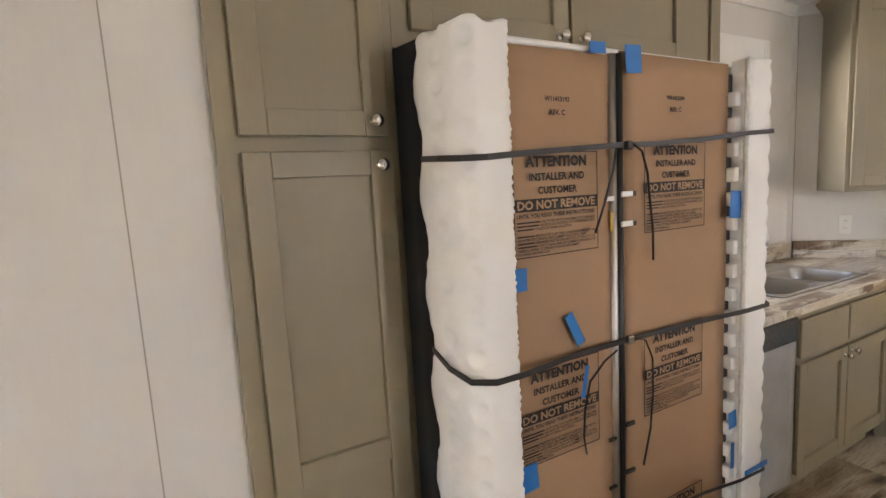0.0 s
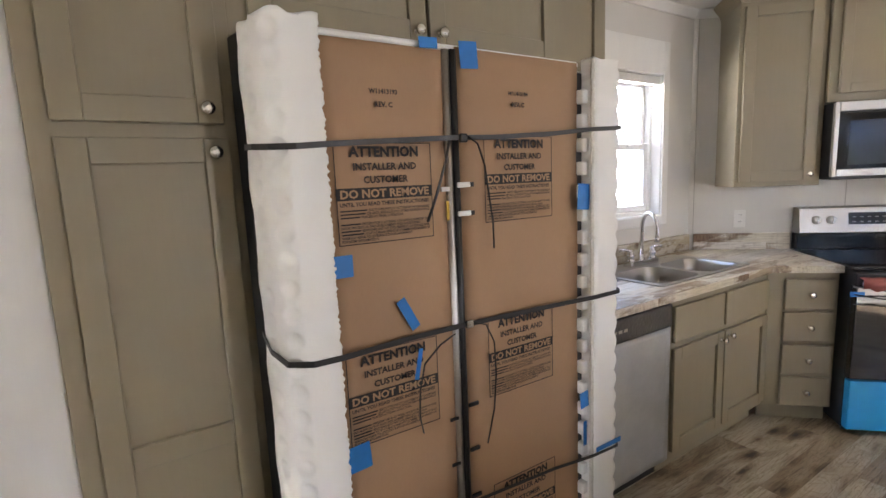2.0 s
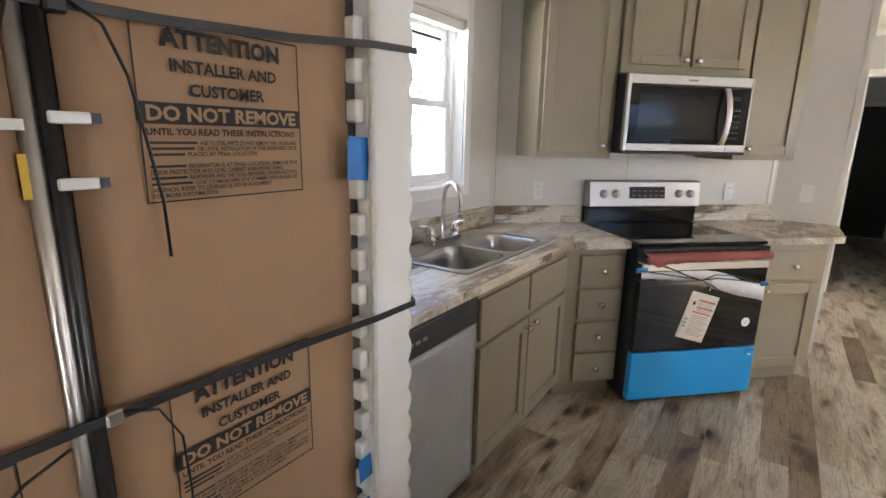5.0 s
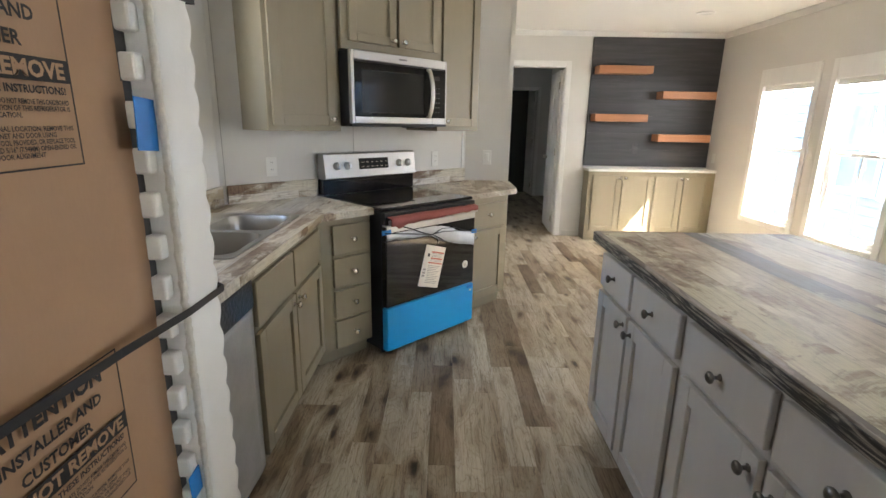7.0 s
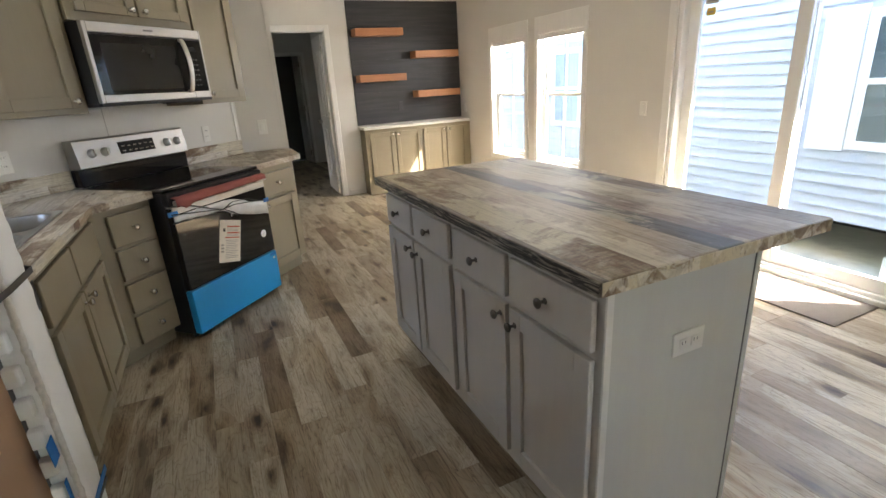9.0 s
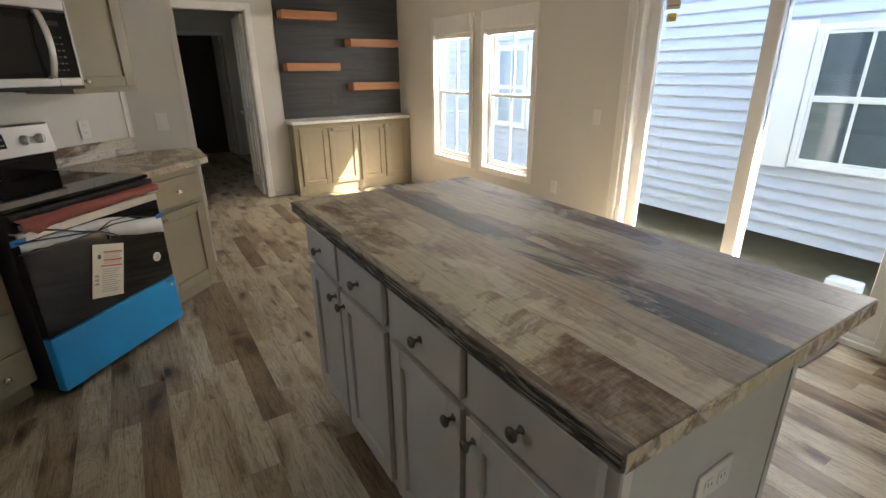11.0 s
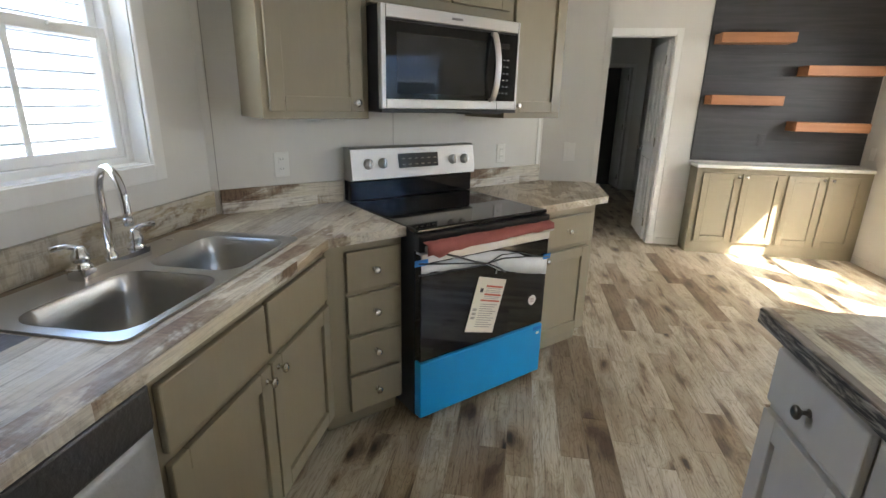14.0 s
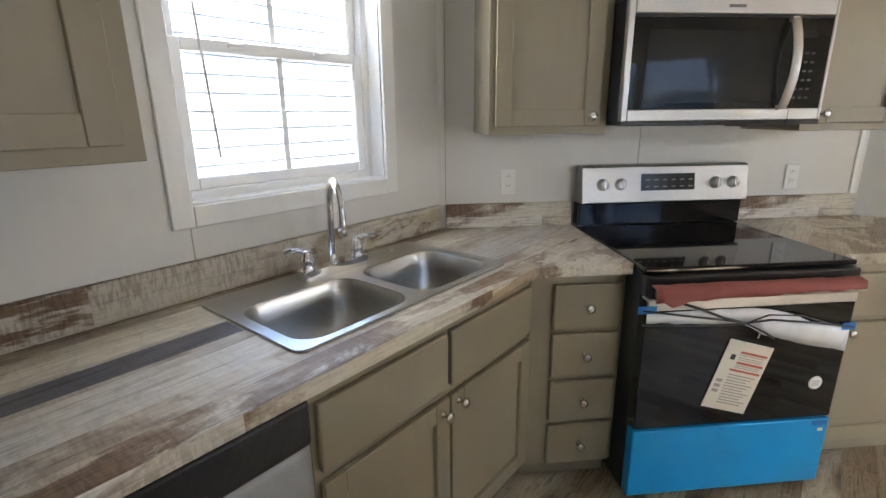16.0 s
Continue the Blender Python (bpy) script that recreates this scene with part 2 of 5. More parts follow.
    blot2 = stretched(0.35, 5.0, 6.0, 0.6)
    base = ramp(t, wb.outputs["Value"], [(0.0, (0.56, 0.50, 0.385)), (0.18, (0.62, 0.585, 0.53)), (0.36, (0.36, 0.275, 0.18)), (0.46, (0.27, 0.235, 0.21)),
                                         (0.58, (0.58, 0.53, 0.43)), (0.76, (0.125, 0.135, 0.155)), (0.84, (0.46, 0.42, 0.36))])
    base.node.color_ramp.interpolation = "CONSTANT"
    if rows:
        base = by_row
    if tan:
        base = mix(t, wb.outputs["Value"], (0.44, 0.37, 0.25), (0.52, 0.455, 0.33))
    if slate:
        def within(sock, lo, hi):
            c = t.nodes.new("ShaderNodeMath")
            c.operation = "COMPARE"
            c.inputs[1].default_value, c.inputs[2].default_value = (lo + hi) / 2, (hi - lo) / 2
            link(t, sock, c.inputs[0])
            return c.outputs[0]

        both = t.nodes.new("ShaderNodeMath")
        both.operation = "MULTIPLY"
        link(t, within(sx.outputs["X"], slate[0], slate[1]), both.inputs[0])
        link(t, within(sx.outputs["Y"], slate[2], slate[3]), both.inputs[1])
    if rows:
        # neighbouring boards of the print differ in tone
        base = mix(t, 1.0, base, ramp(t, wb.outputs["Value"], [(0.0, (0.70, 0.68, 0.66)), (0.4, (0.92, 0.91, 0.90)), (1.0, (1.0, 1.0, 1.0))]), "MULTIPLY")
    rust = ramp(t, blot, [(0.46, (0, 0, 0)), (0.49, (0.45, 0.45, 0.45)), (0.58, (0.95, 0.95, 0.95))])
    wash = ramp(t, blot2, [(0.50, (0, 0, 0)), (0.535, (0.8, 0.8, 0.8))])
    if rows:
        rust = mix(t, 1.0, rust, both_of.outputs[0], "MULTIPLY")
        wash = mix(t, 1.0, wash, both_of.outputs[1], "MULTIPLY")
    col = mix(t, rust, base, (0.15, 0.08, 0.042) if rows else (0.17, 0.095, 0.05))
    col = mix(t, wash, col, (0.61, 0.565, 0.475))
    if slate:
        share = t.nodes.new("ShaderNodeMath")
        share.operation = "MULTIPLY"
        share.inputs[1].default_value = 0.88
        link(t, both.outputs[0], share.inputs[0])
        col = mix(t, share.outputs[0], col, (0.055, 0.060, 0.085))
    col = mix(t, 0.35 if tan else 0.5, col, ramp(t, grain, [(0.35, (0.36, 0.33, 0.30)), (0.47, (1, 1, 1))]), "MULTIPLY")
    fine = stretched(0.035, 240.0, 3.0, 0.4)
    col = mix(t, 0.15 if tan else 0.4, col, ramp(t, fine, [(0.38, (0.45, 0.42, 0.39)), (0.52, (1, 1, 1))]), "MULTIPLY")
    hatch = stretched(5.0, 22.0, 2.0, 0.3)
    col = mix(t, rust, col, mix(t, 0.75, col, ramp(t, hatch, [(0.42, (0.55, 0.50, 0.46)), (0.55, (1.0, 1.0, 1.0))]), "MULTIPLY"))
    col = mix(t, 0.08 if tan else 0.2, col, ramp(t, saw, [(0.36, (0.50, 0.46, 0.42)), (0.48, (1, 1, 1))]), "MULTIPLY")
    gap = t.nodes.new("ShaderNodeMath")
    gap.operation = "FRACT"
    link(t, row.outputs[0], gap.inputs[0])
    col = mix(t, 0.22, col, ramp(t, gap.outputs[0], [(0.0, (0.35, 0.33, 0.31)), (0.035, (1, 1, 1))]), "MULTIPLY")
    col = mix(t, 1.0, col, (bright, bright, bright), "MULTIPLY")
    link(t, col, b.inputs["Base Color"])
    link(t, ramp(t, grain, [(0.3, (0.55,) * 3), (0.7, (0.40,) * 3)]), b.inputs["Roughness"])
    bump(t, grain, 0.15, 0.0008, b)
    return m


# rows of printed boards: start, colour, rust patches, whitewash
SHORT_ROWS = [(0.0, (0.44, 0.38, 0.29), 0.3, 0.9), (0.10, (0.56, 0.52, 0.45), 0.12, 0.5), (0.26, (0.42, 0.39, 0.35), 0.2, 0.6), (0.38, (0.55, 0.51, 0.41), 0.2, 0.4)]
ISLAND_ROWS = [(0.0, (0.25, 0.255, 0.285), 0.5, 0.5), (0.12, (0.50, 0.475, 0.435), 0.25, 0.5), (0.27, (0.31, 0.262, 0.25), 0.3, 0.7), (0.38, (0.13, 0.142, 0.155), 0.2, 0.6),
               (0.48, (0.40, 0.335, 0.275), 0.3, 0.35), (0.585, (0.57, 0.525, 0.43), 0.6, 0.4), (0.69, (0.47, 0.435, 0.315), 1.0, 0.3), (0.835, (0.12, 0.105, 0.09), 0.3, 0.35)]
SINK_ROWS = [(0.0, (0.44, 0.37, 0.28), 0.8, 1.0), (0.075, (0.56, 0.52, 0.45), 0.6, 0.6), (0.15, (0.63, 0.615, 0.58), 0.2, 0.3), (0.295, (0.56, 0.53, 0.46), 0.4, 0.5),
             (0.413, (0.60, 0.565, 0.47), 0.3, 0.3), (0.55, (0.33, 0.28, 0.21), 0.5, 0.4)]
LAMINATE = laminate("weathered_board_laminate", rows=SHORT_ROWS, bright=1.22)
LAMINATE_ISLAND = laminate("weathered_board_laminate_island", rows=ISLAND_ROWS, bright=1.12)
LAMINATE_SINK = laminate("weathered_board_laminate_sink", rows=SINK_ROWS, slate=(0.0, 0.63, 0.315, 0.400), bright=1.18)
LAMINATE_UP = laminate("weathered_board_laminate_upstand", bright=1.08)
LAMINATE_TAN = laminate("tan_board_laminate_upstand", bright=0.92, tan=True)
LAMINATE_PALE = laminate("pale_board_laminate_edge", bright=1.35, tan=True)
LAMINATE_NOSE = laminate("board_laminate_nosing", bright=1.15)


def charred_edge():
    """Edge band printed like burnt softwood: black grain with pale streaks."""
    m, t, b = material("charred_board_edge")
    g = noise_of(t, coords(t, 0.10, 1, 1), 46.0, 5.0, 0.6, 2.6)
    f = noise_of(t, coords(t, 0.04, 1, 1), 230.0, 3.0)
    col = ramp(t, g, [(0.40, (0.020, 0.019, 0.018)), (0.50, (0.055, 0.052, 0.050)), (0.56, (0.24, 0.22, 0.195)), (0.66, (0.40, 0.37, 0.32))])
    col = mix(t, 0.7, col, ramp(t, f, [(0.40, (0.30, 0.28, 0.26)), (0.54, (1, 1, 1))]), "MULTIPLY")
    link(t, col, b.inputs["Base Color"])
    b.inputs["Roughness"].default_value = 0.5
    bump(t, g, 0.3, 0.001, b)
    return m


EDGE = charred_edge()


def cardboard():
    m, t, b = material("brown_cardboard")
    n = noise_of(t, coords(t), 3.0, 4.0)
    f = noise_of(t, coords(t, 1, 1, 0.3), 220.0, 3.0)
    c = (0.385, 0.235, 0.135)
    col = mix(t, n, scaled(c, 0.93), scaled(c, 1.07))
    link(t, mix(t, f, scaled(c, 0.92), col), b.inputs["Base Color"])
    b.inputs["Roughness"].default_value = 0.75
    bump(t, f, 0.06, 0.001, b)
    return m


CARD = cardboard()


def wood(name, c0, c1, scale=30.0, rough=0.5, axis="y"):
    m, t, b = material(name)
    s = {"x": (0.06, 1, 1), "y": (1, 0.06, 1), "z": (1, 1, 0.06)}[axis]
    g = noise_of(t, coords(t, *s, True), scale, 6.0, 0.6, 0.6)
    w = noise_of(t, coords(t, shift=True), 2.5, 3.0)
    col = mix(t, 0.35, ramp(t, g, [(0.3, c0), (0.7, c1)]), mix(t, w, c0, c1))
    link(t, col, b.inputs["Base Color"])
    b.inputs["Roughness"].default_value = rough
    bump(t, g, 0.2, 0.001, b)
    return m


DARK_BOARD = wood("charcoal_board", (0.022, 0.022, 0.025), (0.062, 0.061, 0.065), 24.0, 0.5, axis="x")


def clear_glass():
    m, t, b = material("window_glass")
    b.inputs["Base Color"].default_value = (0.67, 0.70, 0.725, 1)
    b.inputs["Roughness"].default_value = 0.0
    b.inputs["Transmission Weight"].default_value = 1.0
    b.inputs["IOR"].default_value = 1.45
    return m


GLASS = clear_glass()
DARK_PANE = plain("dark_window_pane", (0.10, 0.13, 0.14), 0.05, 0.0, var=0.3, scale=2.0, coat=0.6)
SIDING_BLUE = plain("pale_blue_siding", (0.51, 0.54, 0.61), 0.55, var=0.03, scale=3.0)
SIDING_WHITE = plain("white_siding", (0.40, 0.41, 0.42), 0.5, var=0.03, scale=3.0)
GROUND = plain("gravel_ground", (0.40, 0.38, 0.29), 0.95, var=0.35, scale=9.0, relief=0.8)
# pale blue colour stands in for a reflection on the pane
REFLECTION_PANE = plain("reflection_tint_pane", (0.42, 0.50, 0.56), 0.05, 0.0, var=0.2, scale=2.0, coat=0.6)
SIDING_GREEN = plain("grey_green_siding", (0.24, 0.27, 0.23), 0.55, var=0.06, scale=3.0)
# crawlspace shade put into a near-black colour; the hidden subfloor shares it
UNDERFLOOR_SHADE = plain("underfloor_shade", (0.02, 0.02, 0.02), 0.9, var=0.2)
ROOFING = plain("grey_roofing", (0.14, 0.14, 0.14), 0.9, var=0.2)
DISPLAY = plain("display_glass", (0.02, 0.02, 0.021), 0.15, var=0.2)


# ---- mesh helpers ----
def box(bm, x0, x1, y0, y1, z0, z1, bevel=0.0, seg=1):
    vs = [bm.verts.new(p) for p in ((x0, y0, z0), (x1, y0, z0), (x1, y1, z0), (x0, y1, z0),
                                    (x0, y0, z1), (x1, y0, z1), (x1, y1, z1), (x0, y1, z1))]
    fs = [bm.faces.new([vs[i] for i in q]) for q in ((3, 2, 1, 0), (4, 5, 6, 7), (0, 1, 5, 4), (1, 2, 6, 5), (2, 3, 7, 6), (3, 0, 4, 7))]
    if bevel:
        es = list({e for f in fs for e in f.edges})
        bmesh.ops.bevel(bm, geom=es, offset=bevel, segments=seg, affect="EDGES", profile=0.5)
    return fs


def one_box(*a, **k):
    bm = bmesh.new()
    box(bm, *a, **k)
    return bm


def prism(bm, outline, z0, z1):
    """An upright prism over a plan outline."""
    lo = [bm.verts.new((x, y, z0)) for x, y in outline]
    hi = [bm.verts.new((x, y, z1)) for x, y in outline]
    n = len(outline)
    bm.faces.new(hi)
    bm.faces.new(lo[::-1])
    for i in range(n):
        bm.faces.new((lo[i], lo[(i + 1) % n], hi[(i + 1) % n], hi[i]))


def lathe(bm, profile, m, seg=16):
    """Turns (radius, height) pairs round local z of the pose m."""
    rings = []
    for r, h in profile:
        rings.append([bm.verts.new(m @ Vector((r * math.cos(2 * math.pi * i / seg), r * math.sin(2 * math.pi * i / seg), h))) for i in range(seg)])
    for a, b in zip(rings, rings[1:]):
        for i in range(seg):
            f = bm.faces.new((a[i], a[(i + 1) % seg], b[(i + 1) % seg], b[i]))
            f.smooth = True
    bm.faces.new(rings[0][::-1])
    bm.faces.new(rings[-1])


def tube(bm, pts, r, seg=10, flat=1.0):
    """A round or flattened rod through the points."""
    pts = [Vector(p) for p in pts]
    rings = []
    side = None
    for i, p in enumerate(pts):
        d = (pts[min(i + 1, len(pts) - 1)] - pts[max(i - 1, 0)]).normalized()
        if side is None:
            side = d.cross(Vector((0, 0, 1)) if abs(d.z) < 0.9 else Vector((0, 1, 0))).normalized()
        side = (side - d * side.dot(d)).normalized()
        up = d.cross(side)
        rr = r[i] if isinstance(r, (list, tuple)) else r
        rings.append([bm.verts.new(p + side * (rr * math.cos(2 * math.pi * k / seg)) + up * (rr * flat * math.sin(2 * math.pi * k / seg))) for k in range(seg)])
    for a, b in zip(rings, rings[1:]):
        for k in range(seg):
            f = bm.faces.new((a[k], a[(k + 1) % seg], b[(k + 1) % seg], b[k]))
            f.smooth = True
    bm.faces.new(rings[0][::-1])
    bm.faces.new(rings[-1])


def mesh_of(name, bm, mat):
    bmesh.ops.recalc_face_normals(bm, faces=bm.faces)
    me = bpy.data.meshes.new(name)
    bm.to_mesh(me)
    bm.free()
    me.materials.append(mat)
    return me


def part(name, bm, mat, parent, label="", at=None):
    ob = new(name, mesh_of(name, bm, mat))
    ob.parent = parent
    if at is not None:
        ob.matrix_basis = at
    return tagged(ob, label)


def thing(name, m, label, category, group=""):
    ob = new(name)
    ob.empty_display_size = 0.1
    ob.matrix_basis = m
    return tagged(ob, label, category, group)


def structure(name, bm, mat, label="", category=""):
    return tagged(new(name, mesh_of(name, bm, mat)), label, category, "", "structure")


R2 = math.sqrt(0.5)


def diag(s, w, z):
    """A pose in the angled corner: s along its wall, w towards it."""
    return pose((s + w) * R2, (w - s) * R2, z, 0, 0, -45)


def dxy(s, w):
    return ((s + w) * R2, (w - s) * R2)


WN, XC = 2.02, 4.01          # north wall's face and its corner with the angled wall
WD = 6.03 * R2               # the angled wall
XE, YE = 5.46, 0.20          # return wall beside the worktop, and its free end
XTV, YS, XW = 7.39, -2.53, -2.3
CEIL = 2.45

# ---- structure: ceiling, walls ----
structure("ceiling", one_box(XW - 0.2, 11.6, YS - 0.12, WN + 0.2, CEIL, CEIL + 0.08), CEILING, "white lightly textured flat ceiling", "ceiling")
structure("subfloor", one_box(XW - 0.2, 11.6, YS - 0.12, WN + 0.2, -0.16, -0.006), UNDERFLOOR_SHADE, "floor deck under the vinyl planks", "floor")


def wall_with_openings(name, a0, a1, t0, t1, holes, along="x", top=CEIL, label="greige vinyl-covered wallboard wall"):
    """A wall from a0 to a1 of thickness t0 to t1, with openings (u0, u1, z0, z1)."""
    bm = bmesh.new()

    def put(u0, u1, z0, z1):
        if along == "x":
            box(bm, u0, u1, t0, t1, z0, z1)
        else:
            box(bm, t0, t1, u0, u1, z0, z1)

    u = a0
    for h0, h1, z0, z1 in sorted(holes):
        put(u, h0, 0, top)
        if z0 > 0:
            put(h0, h1, 0, z0)
        put(h0, h1, z1, top)
        u = h1
    put(u, a1, 0, top)
    bmesh.ops.remove_doubles(bm, verts=bm.verts, dist=0.0005)
    return structure(name, bm, WALL, label, "wall")


NWIN = (2.945, 3.685, 1.175, 2.03)
SWIN = [(5.80, 6.51, 0.47, 1.80), (4.84, 5.55, 0.47, 1.80)]
PATIO = (2.03, 3.80, 0.02, 2.04)
wall_with_openings("wall_north", 2.26, XC + 0.14, WN, WN + 0.14, [NWIN])
wall_with_openings("wall_south", XW, XTV + 0.1, YS - 0.12, YS, SWIN + [PATIO])
ext = wall_with_openings("wall_south_siding", XW, XTV + 0.1, YS - 0.134, YS - 0.1205, SWIN + [PATIO], label="grey-green siding on the home's own outer wall")
ext.data.materials[0] = SIDING_GREEN
wall_with_openings("wall_east", YS, 0.32, XTV, XTV + 0.11, [(-0.685, 0.02, 0.0, 2.06)], along="y")
WESTWIN = (-0.6, 0.3, 0.6, 1.9)
wall_with_openings("wall_west", YS, 1.66, XW - 0.12, XW, [WESTWIN], along="y")
structure("wall_pantry_side", one_box(XW, 0.692, 1.53, 1.65, 0, CEIL), WALL, "plain greige wallboard wall beside the pantry", "wall")
structure("wall_behind_fridge", one_box(0.692, 2.26, WN, WN + 0.14, 0, CEIL), WALL, "plain wall behind the refrigerator recess", "wall")
bm = bmesh.new()
prism(bm, [(XC, WN), (XE, 6.03 - XE), (XE + 0.14, 6.03 - XE + 0.06), (XC + 0.14, WN + 0.06)], 0, CEIL)
structure("wall_angled", bm, WALL, "greige wallboard wall angled across the kitchen corner", "wall")
structure("wall_return", one_box(XE, XE + 0.12, YE, 6.03 - XE + 0.03, 0, CEIL), WALL, "short greige return wall at the worktop's end", "wall")
structure("wall_passage", one_box(XE + 0.12, XTV, YE, YE + 0.12, 0, CEIL), WALL, "plain passage wall", "wall")

# wallboard seams, thin strips over the joints
for k, (m, h) in enumerate(((pose(0.517, 1.53, 0), CEIL), (pose(2.935, WN, 1.02), 0.10), (diag(2.323, WD, 0.9), 1.0), (diag(1.44, WD, 1.02), 1.43))):
    bm = one_box(-0.0015, 0.0015, -0.0012, 0.001, 0, h)
    ob = structure("wall_seam", bm, plain("seam_caulk", (0.33, 0.31, 0.28), 0.7) if k == 0 else bpy.data.materials["seam_caulk"], "thin joint between wallboards", "trim")
    ob.matrix_basis = m
ob = structure("corner_trim", one_box(-0.022, 0.0, -0.008, 0, 1.02, CEIL), WHITE_TRIM, "pale trim strip in the corner", "trim")
ob.matrix_basis = diag(3.432, WD, 0)
structure("corner_bead", one_box(XE - 0.006, XE + 0.03, YE - 0.006, YE + 0.03, 0, CEIL), WALL, "pale corner bead at the wall's free end", "trim")


def crown(name, x0, y0, x1, y1):
    """Ceiling moulding from one plan point to the next, to the right of the way."""
    d = Vector((x1 - x0, y1 - y0, 0))
    n = d.cross(Vector((0, 0, 1))).normalized()
    bm = bmesh.new()
    ends = []
    for p in (Vector((x0, y0, 0)), Vector((x1, y1, 0))):
        ends.append([bm.verts.new(p + n * o + Vector((0, 0, z))) for o, z in ((0.001, CEIL - 0.055), (0.012, CEIL - 0.055), (0.020, CEIL - 0.04), (0.036, CEIL - 0.012), (0.036, CEIL - 0.001), (0.001, CEIL - 0.001))])
    k = len(ends[0])
    for i in range(k):
        bm.faces.new((ends[0][i], ends[0][(i + 1) % k], ends[1][(i + 1) % k], ends[1][i]))
    bm.faces.new(ends[0])
    bm.faces.new(ends[1][::-1])
    structure(name, bm, WHITE_TRIM, "white ceiling moulding", "trim")


crown("crown_north", 2.73, WN, XC, WN)
crown("crown_angled", XC, WN, XE, 6.03 - XE)
crown("crown_return", XE, 6.03 - XE, XE, YE)
crown("crown_east", XTV, YE, XTV, YS)
crown("crown_south", XTV, YS, XW, YS)
crown("crown_pantry", XW, 1.53, 0.69, 1.53)


def baseboard(name, x0, x1, y0, y1):
    structure(name, one_box(x0, x1, y0, y1, 0, 0.07, 0.004), WALL, "low greige baseboard", "trim")


baseboard("baseboard_east", XTV - 0.012, XTV, -1.0, -0.775)
baseboard("baseboard_south", 3.88, 7.15, YS, YS + 0.012)
baseboard("baseboard_south_west", XW, 1.94, YS, YS + 0.012)


# ---- windows and doors ----
def frame_bars(bm, x0, x1, z0, z1, y0, y1, w, bevel=0.003):
    box(bm, x0, x0 + w, y0, y1, z0, z1, bevel)
    box(bm, x1 - w, x1, y0, y1, z0, z1, bevel)
    box(bm, x0 + w, x1 - w, y0, y1, z0, z0 + w, bevel)
    box(bm, x0 + w, x1 - w, y0, y1, z1 - w, z1, bevel)


def window(name, m, w, h, depth, head, case, label, grille=True, mid=0.5):
    """A double-hung window in its opening; local x along the wall, y outwards."""
    ob = tagged(thing(name, m, label, "window"), kind="structure")
    bm = bmesh.new()
    frame_bars(bm, 0, w, 0, h, depth * 0.45, depth * 0.95, 0.03)
    part("window_frame", bm, VINYL, ob)
    bm = bmesh.new()
    box(bm, -case, 0.0, -0.014, 0, -case, h + head, 0.003)
    box(bm, w, w + case, -0.014, 0, -case, h + head, 0.003)
    box(bm, 0, w, -0.014, 0, h, h + head, 0.003)
    box(bm, 0, w, -0.016, 0, -case, 0.0, 0.003)
    part("casing", bm, WHITE_TRIM, ob)
    bm = bmesh.new()
    for a in ((0.0, 0.004, 0, h), (w - 0.004, w, 0, h)):
        box(bm, a[0], a[1], 0, depth * 0.5, a[2], a[3])
    box(bm, 0.004, w - 0.004, 0, depth * 0.5, 0, 0.004)
    box(bm, 0.004, w - 0.004, 0, depth * 0.5, h - 0.004, h)
    part("window_sill", bm, WHITE_TRIM, ob)
    zm = h * mid
    for k, (z0, z1, y) in enumerate(((0.03, zm + 0.02, depth * 0.50), (zm - 0.015, h - 0.03, depth * 0.68))):
        bm = bmesh.new()
        frame_bars(bm, 0.03, w - 0.03, z0, z1, y, y + 0.022, 0.034)
        sash = part("sash", bm, VINYL, ob)
        pane = part("pane", one_box(0.06, w - 0.06, y + 0.010, y + 0.013, z0 + 0.03, z1 - 0.03), GLASS, sash)
        pane.visible_shadow = False
        if grille:
            part("grille_bar", one_box(w / 2 - 0.009, w / 2 + 0.009, y + 0.004, y + 0.009, z0 + 0.034, z1 - 0.034), VINYL, sash)
    if grille:
        part("headrail", one_box(0.006, w - 0.006, 0.01, 0.05, h - 0.055, h - 0.006, 0.003), OUTLET, ob, "grey blind headrail, blind drawn up")
    for fx in (0.3, 0.7):
        part("sash_lock", one_box(w * fx - 0.025, w * fx + 0.025, depth * 0.50 - 0.014, depth * 0.50, zm + 0.0, zm + 0.014, 0.003), VINYL, ob)
    return ob


nw = window("window_1", pose(NWIN[0], WN, NWIN[2]), NWIN[1] - NWIN[0], NWIN[3] - NWIN[2], 0.14, 0.195, 0.06, "white vinyl double-hung window with a wide head casing over the sink", mid=0.5)
bm = bmesh.new()
tube(bm, [(0.09, 0.045, 0.84), (0.10, 0.045, 0.55), (0.125, 0.045, 0.12)], 0.0045, 6)
part("tilt_wand", bm, OUTLET, nw, "grey plastic blind wand")
bm = one_box(0.035, 0.155, 0.083, 0.0835, 0.60, 0.82)
st = part("sticker", bm, PAPER, nw, "white window label with fine print")
for i in range(6):
    part("print_line", one_box(0.045, 0.14 - 0.02 * (i % 3), 0.0822, 0.0828, 0.62 + i * 0.028, 0.629 + i * 0.028), GREY_INK, st)
for k, (x0, x1, z0, z1) in enumerate(SWIN):
    window("window_%d" % (k + 2), pose(x1, YS, z0, 0, 0, 180), x1 - x0, z1 - z0, 0.12, 0.165, 0.06, "tall white vinyl double-hung window with a headrail", mid=0.54)
window("window_4", pose(XW, WESTWIN[0], WESTWIN[2], 0, 0, 90), WESTWIN[1] - WESTWIN[0], WESTWIN[3] - WESTWIN[2], 0.12, 0.1, 0.06, "wide white vinyl window", mid=0.5)

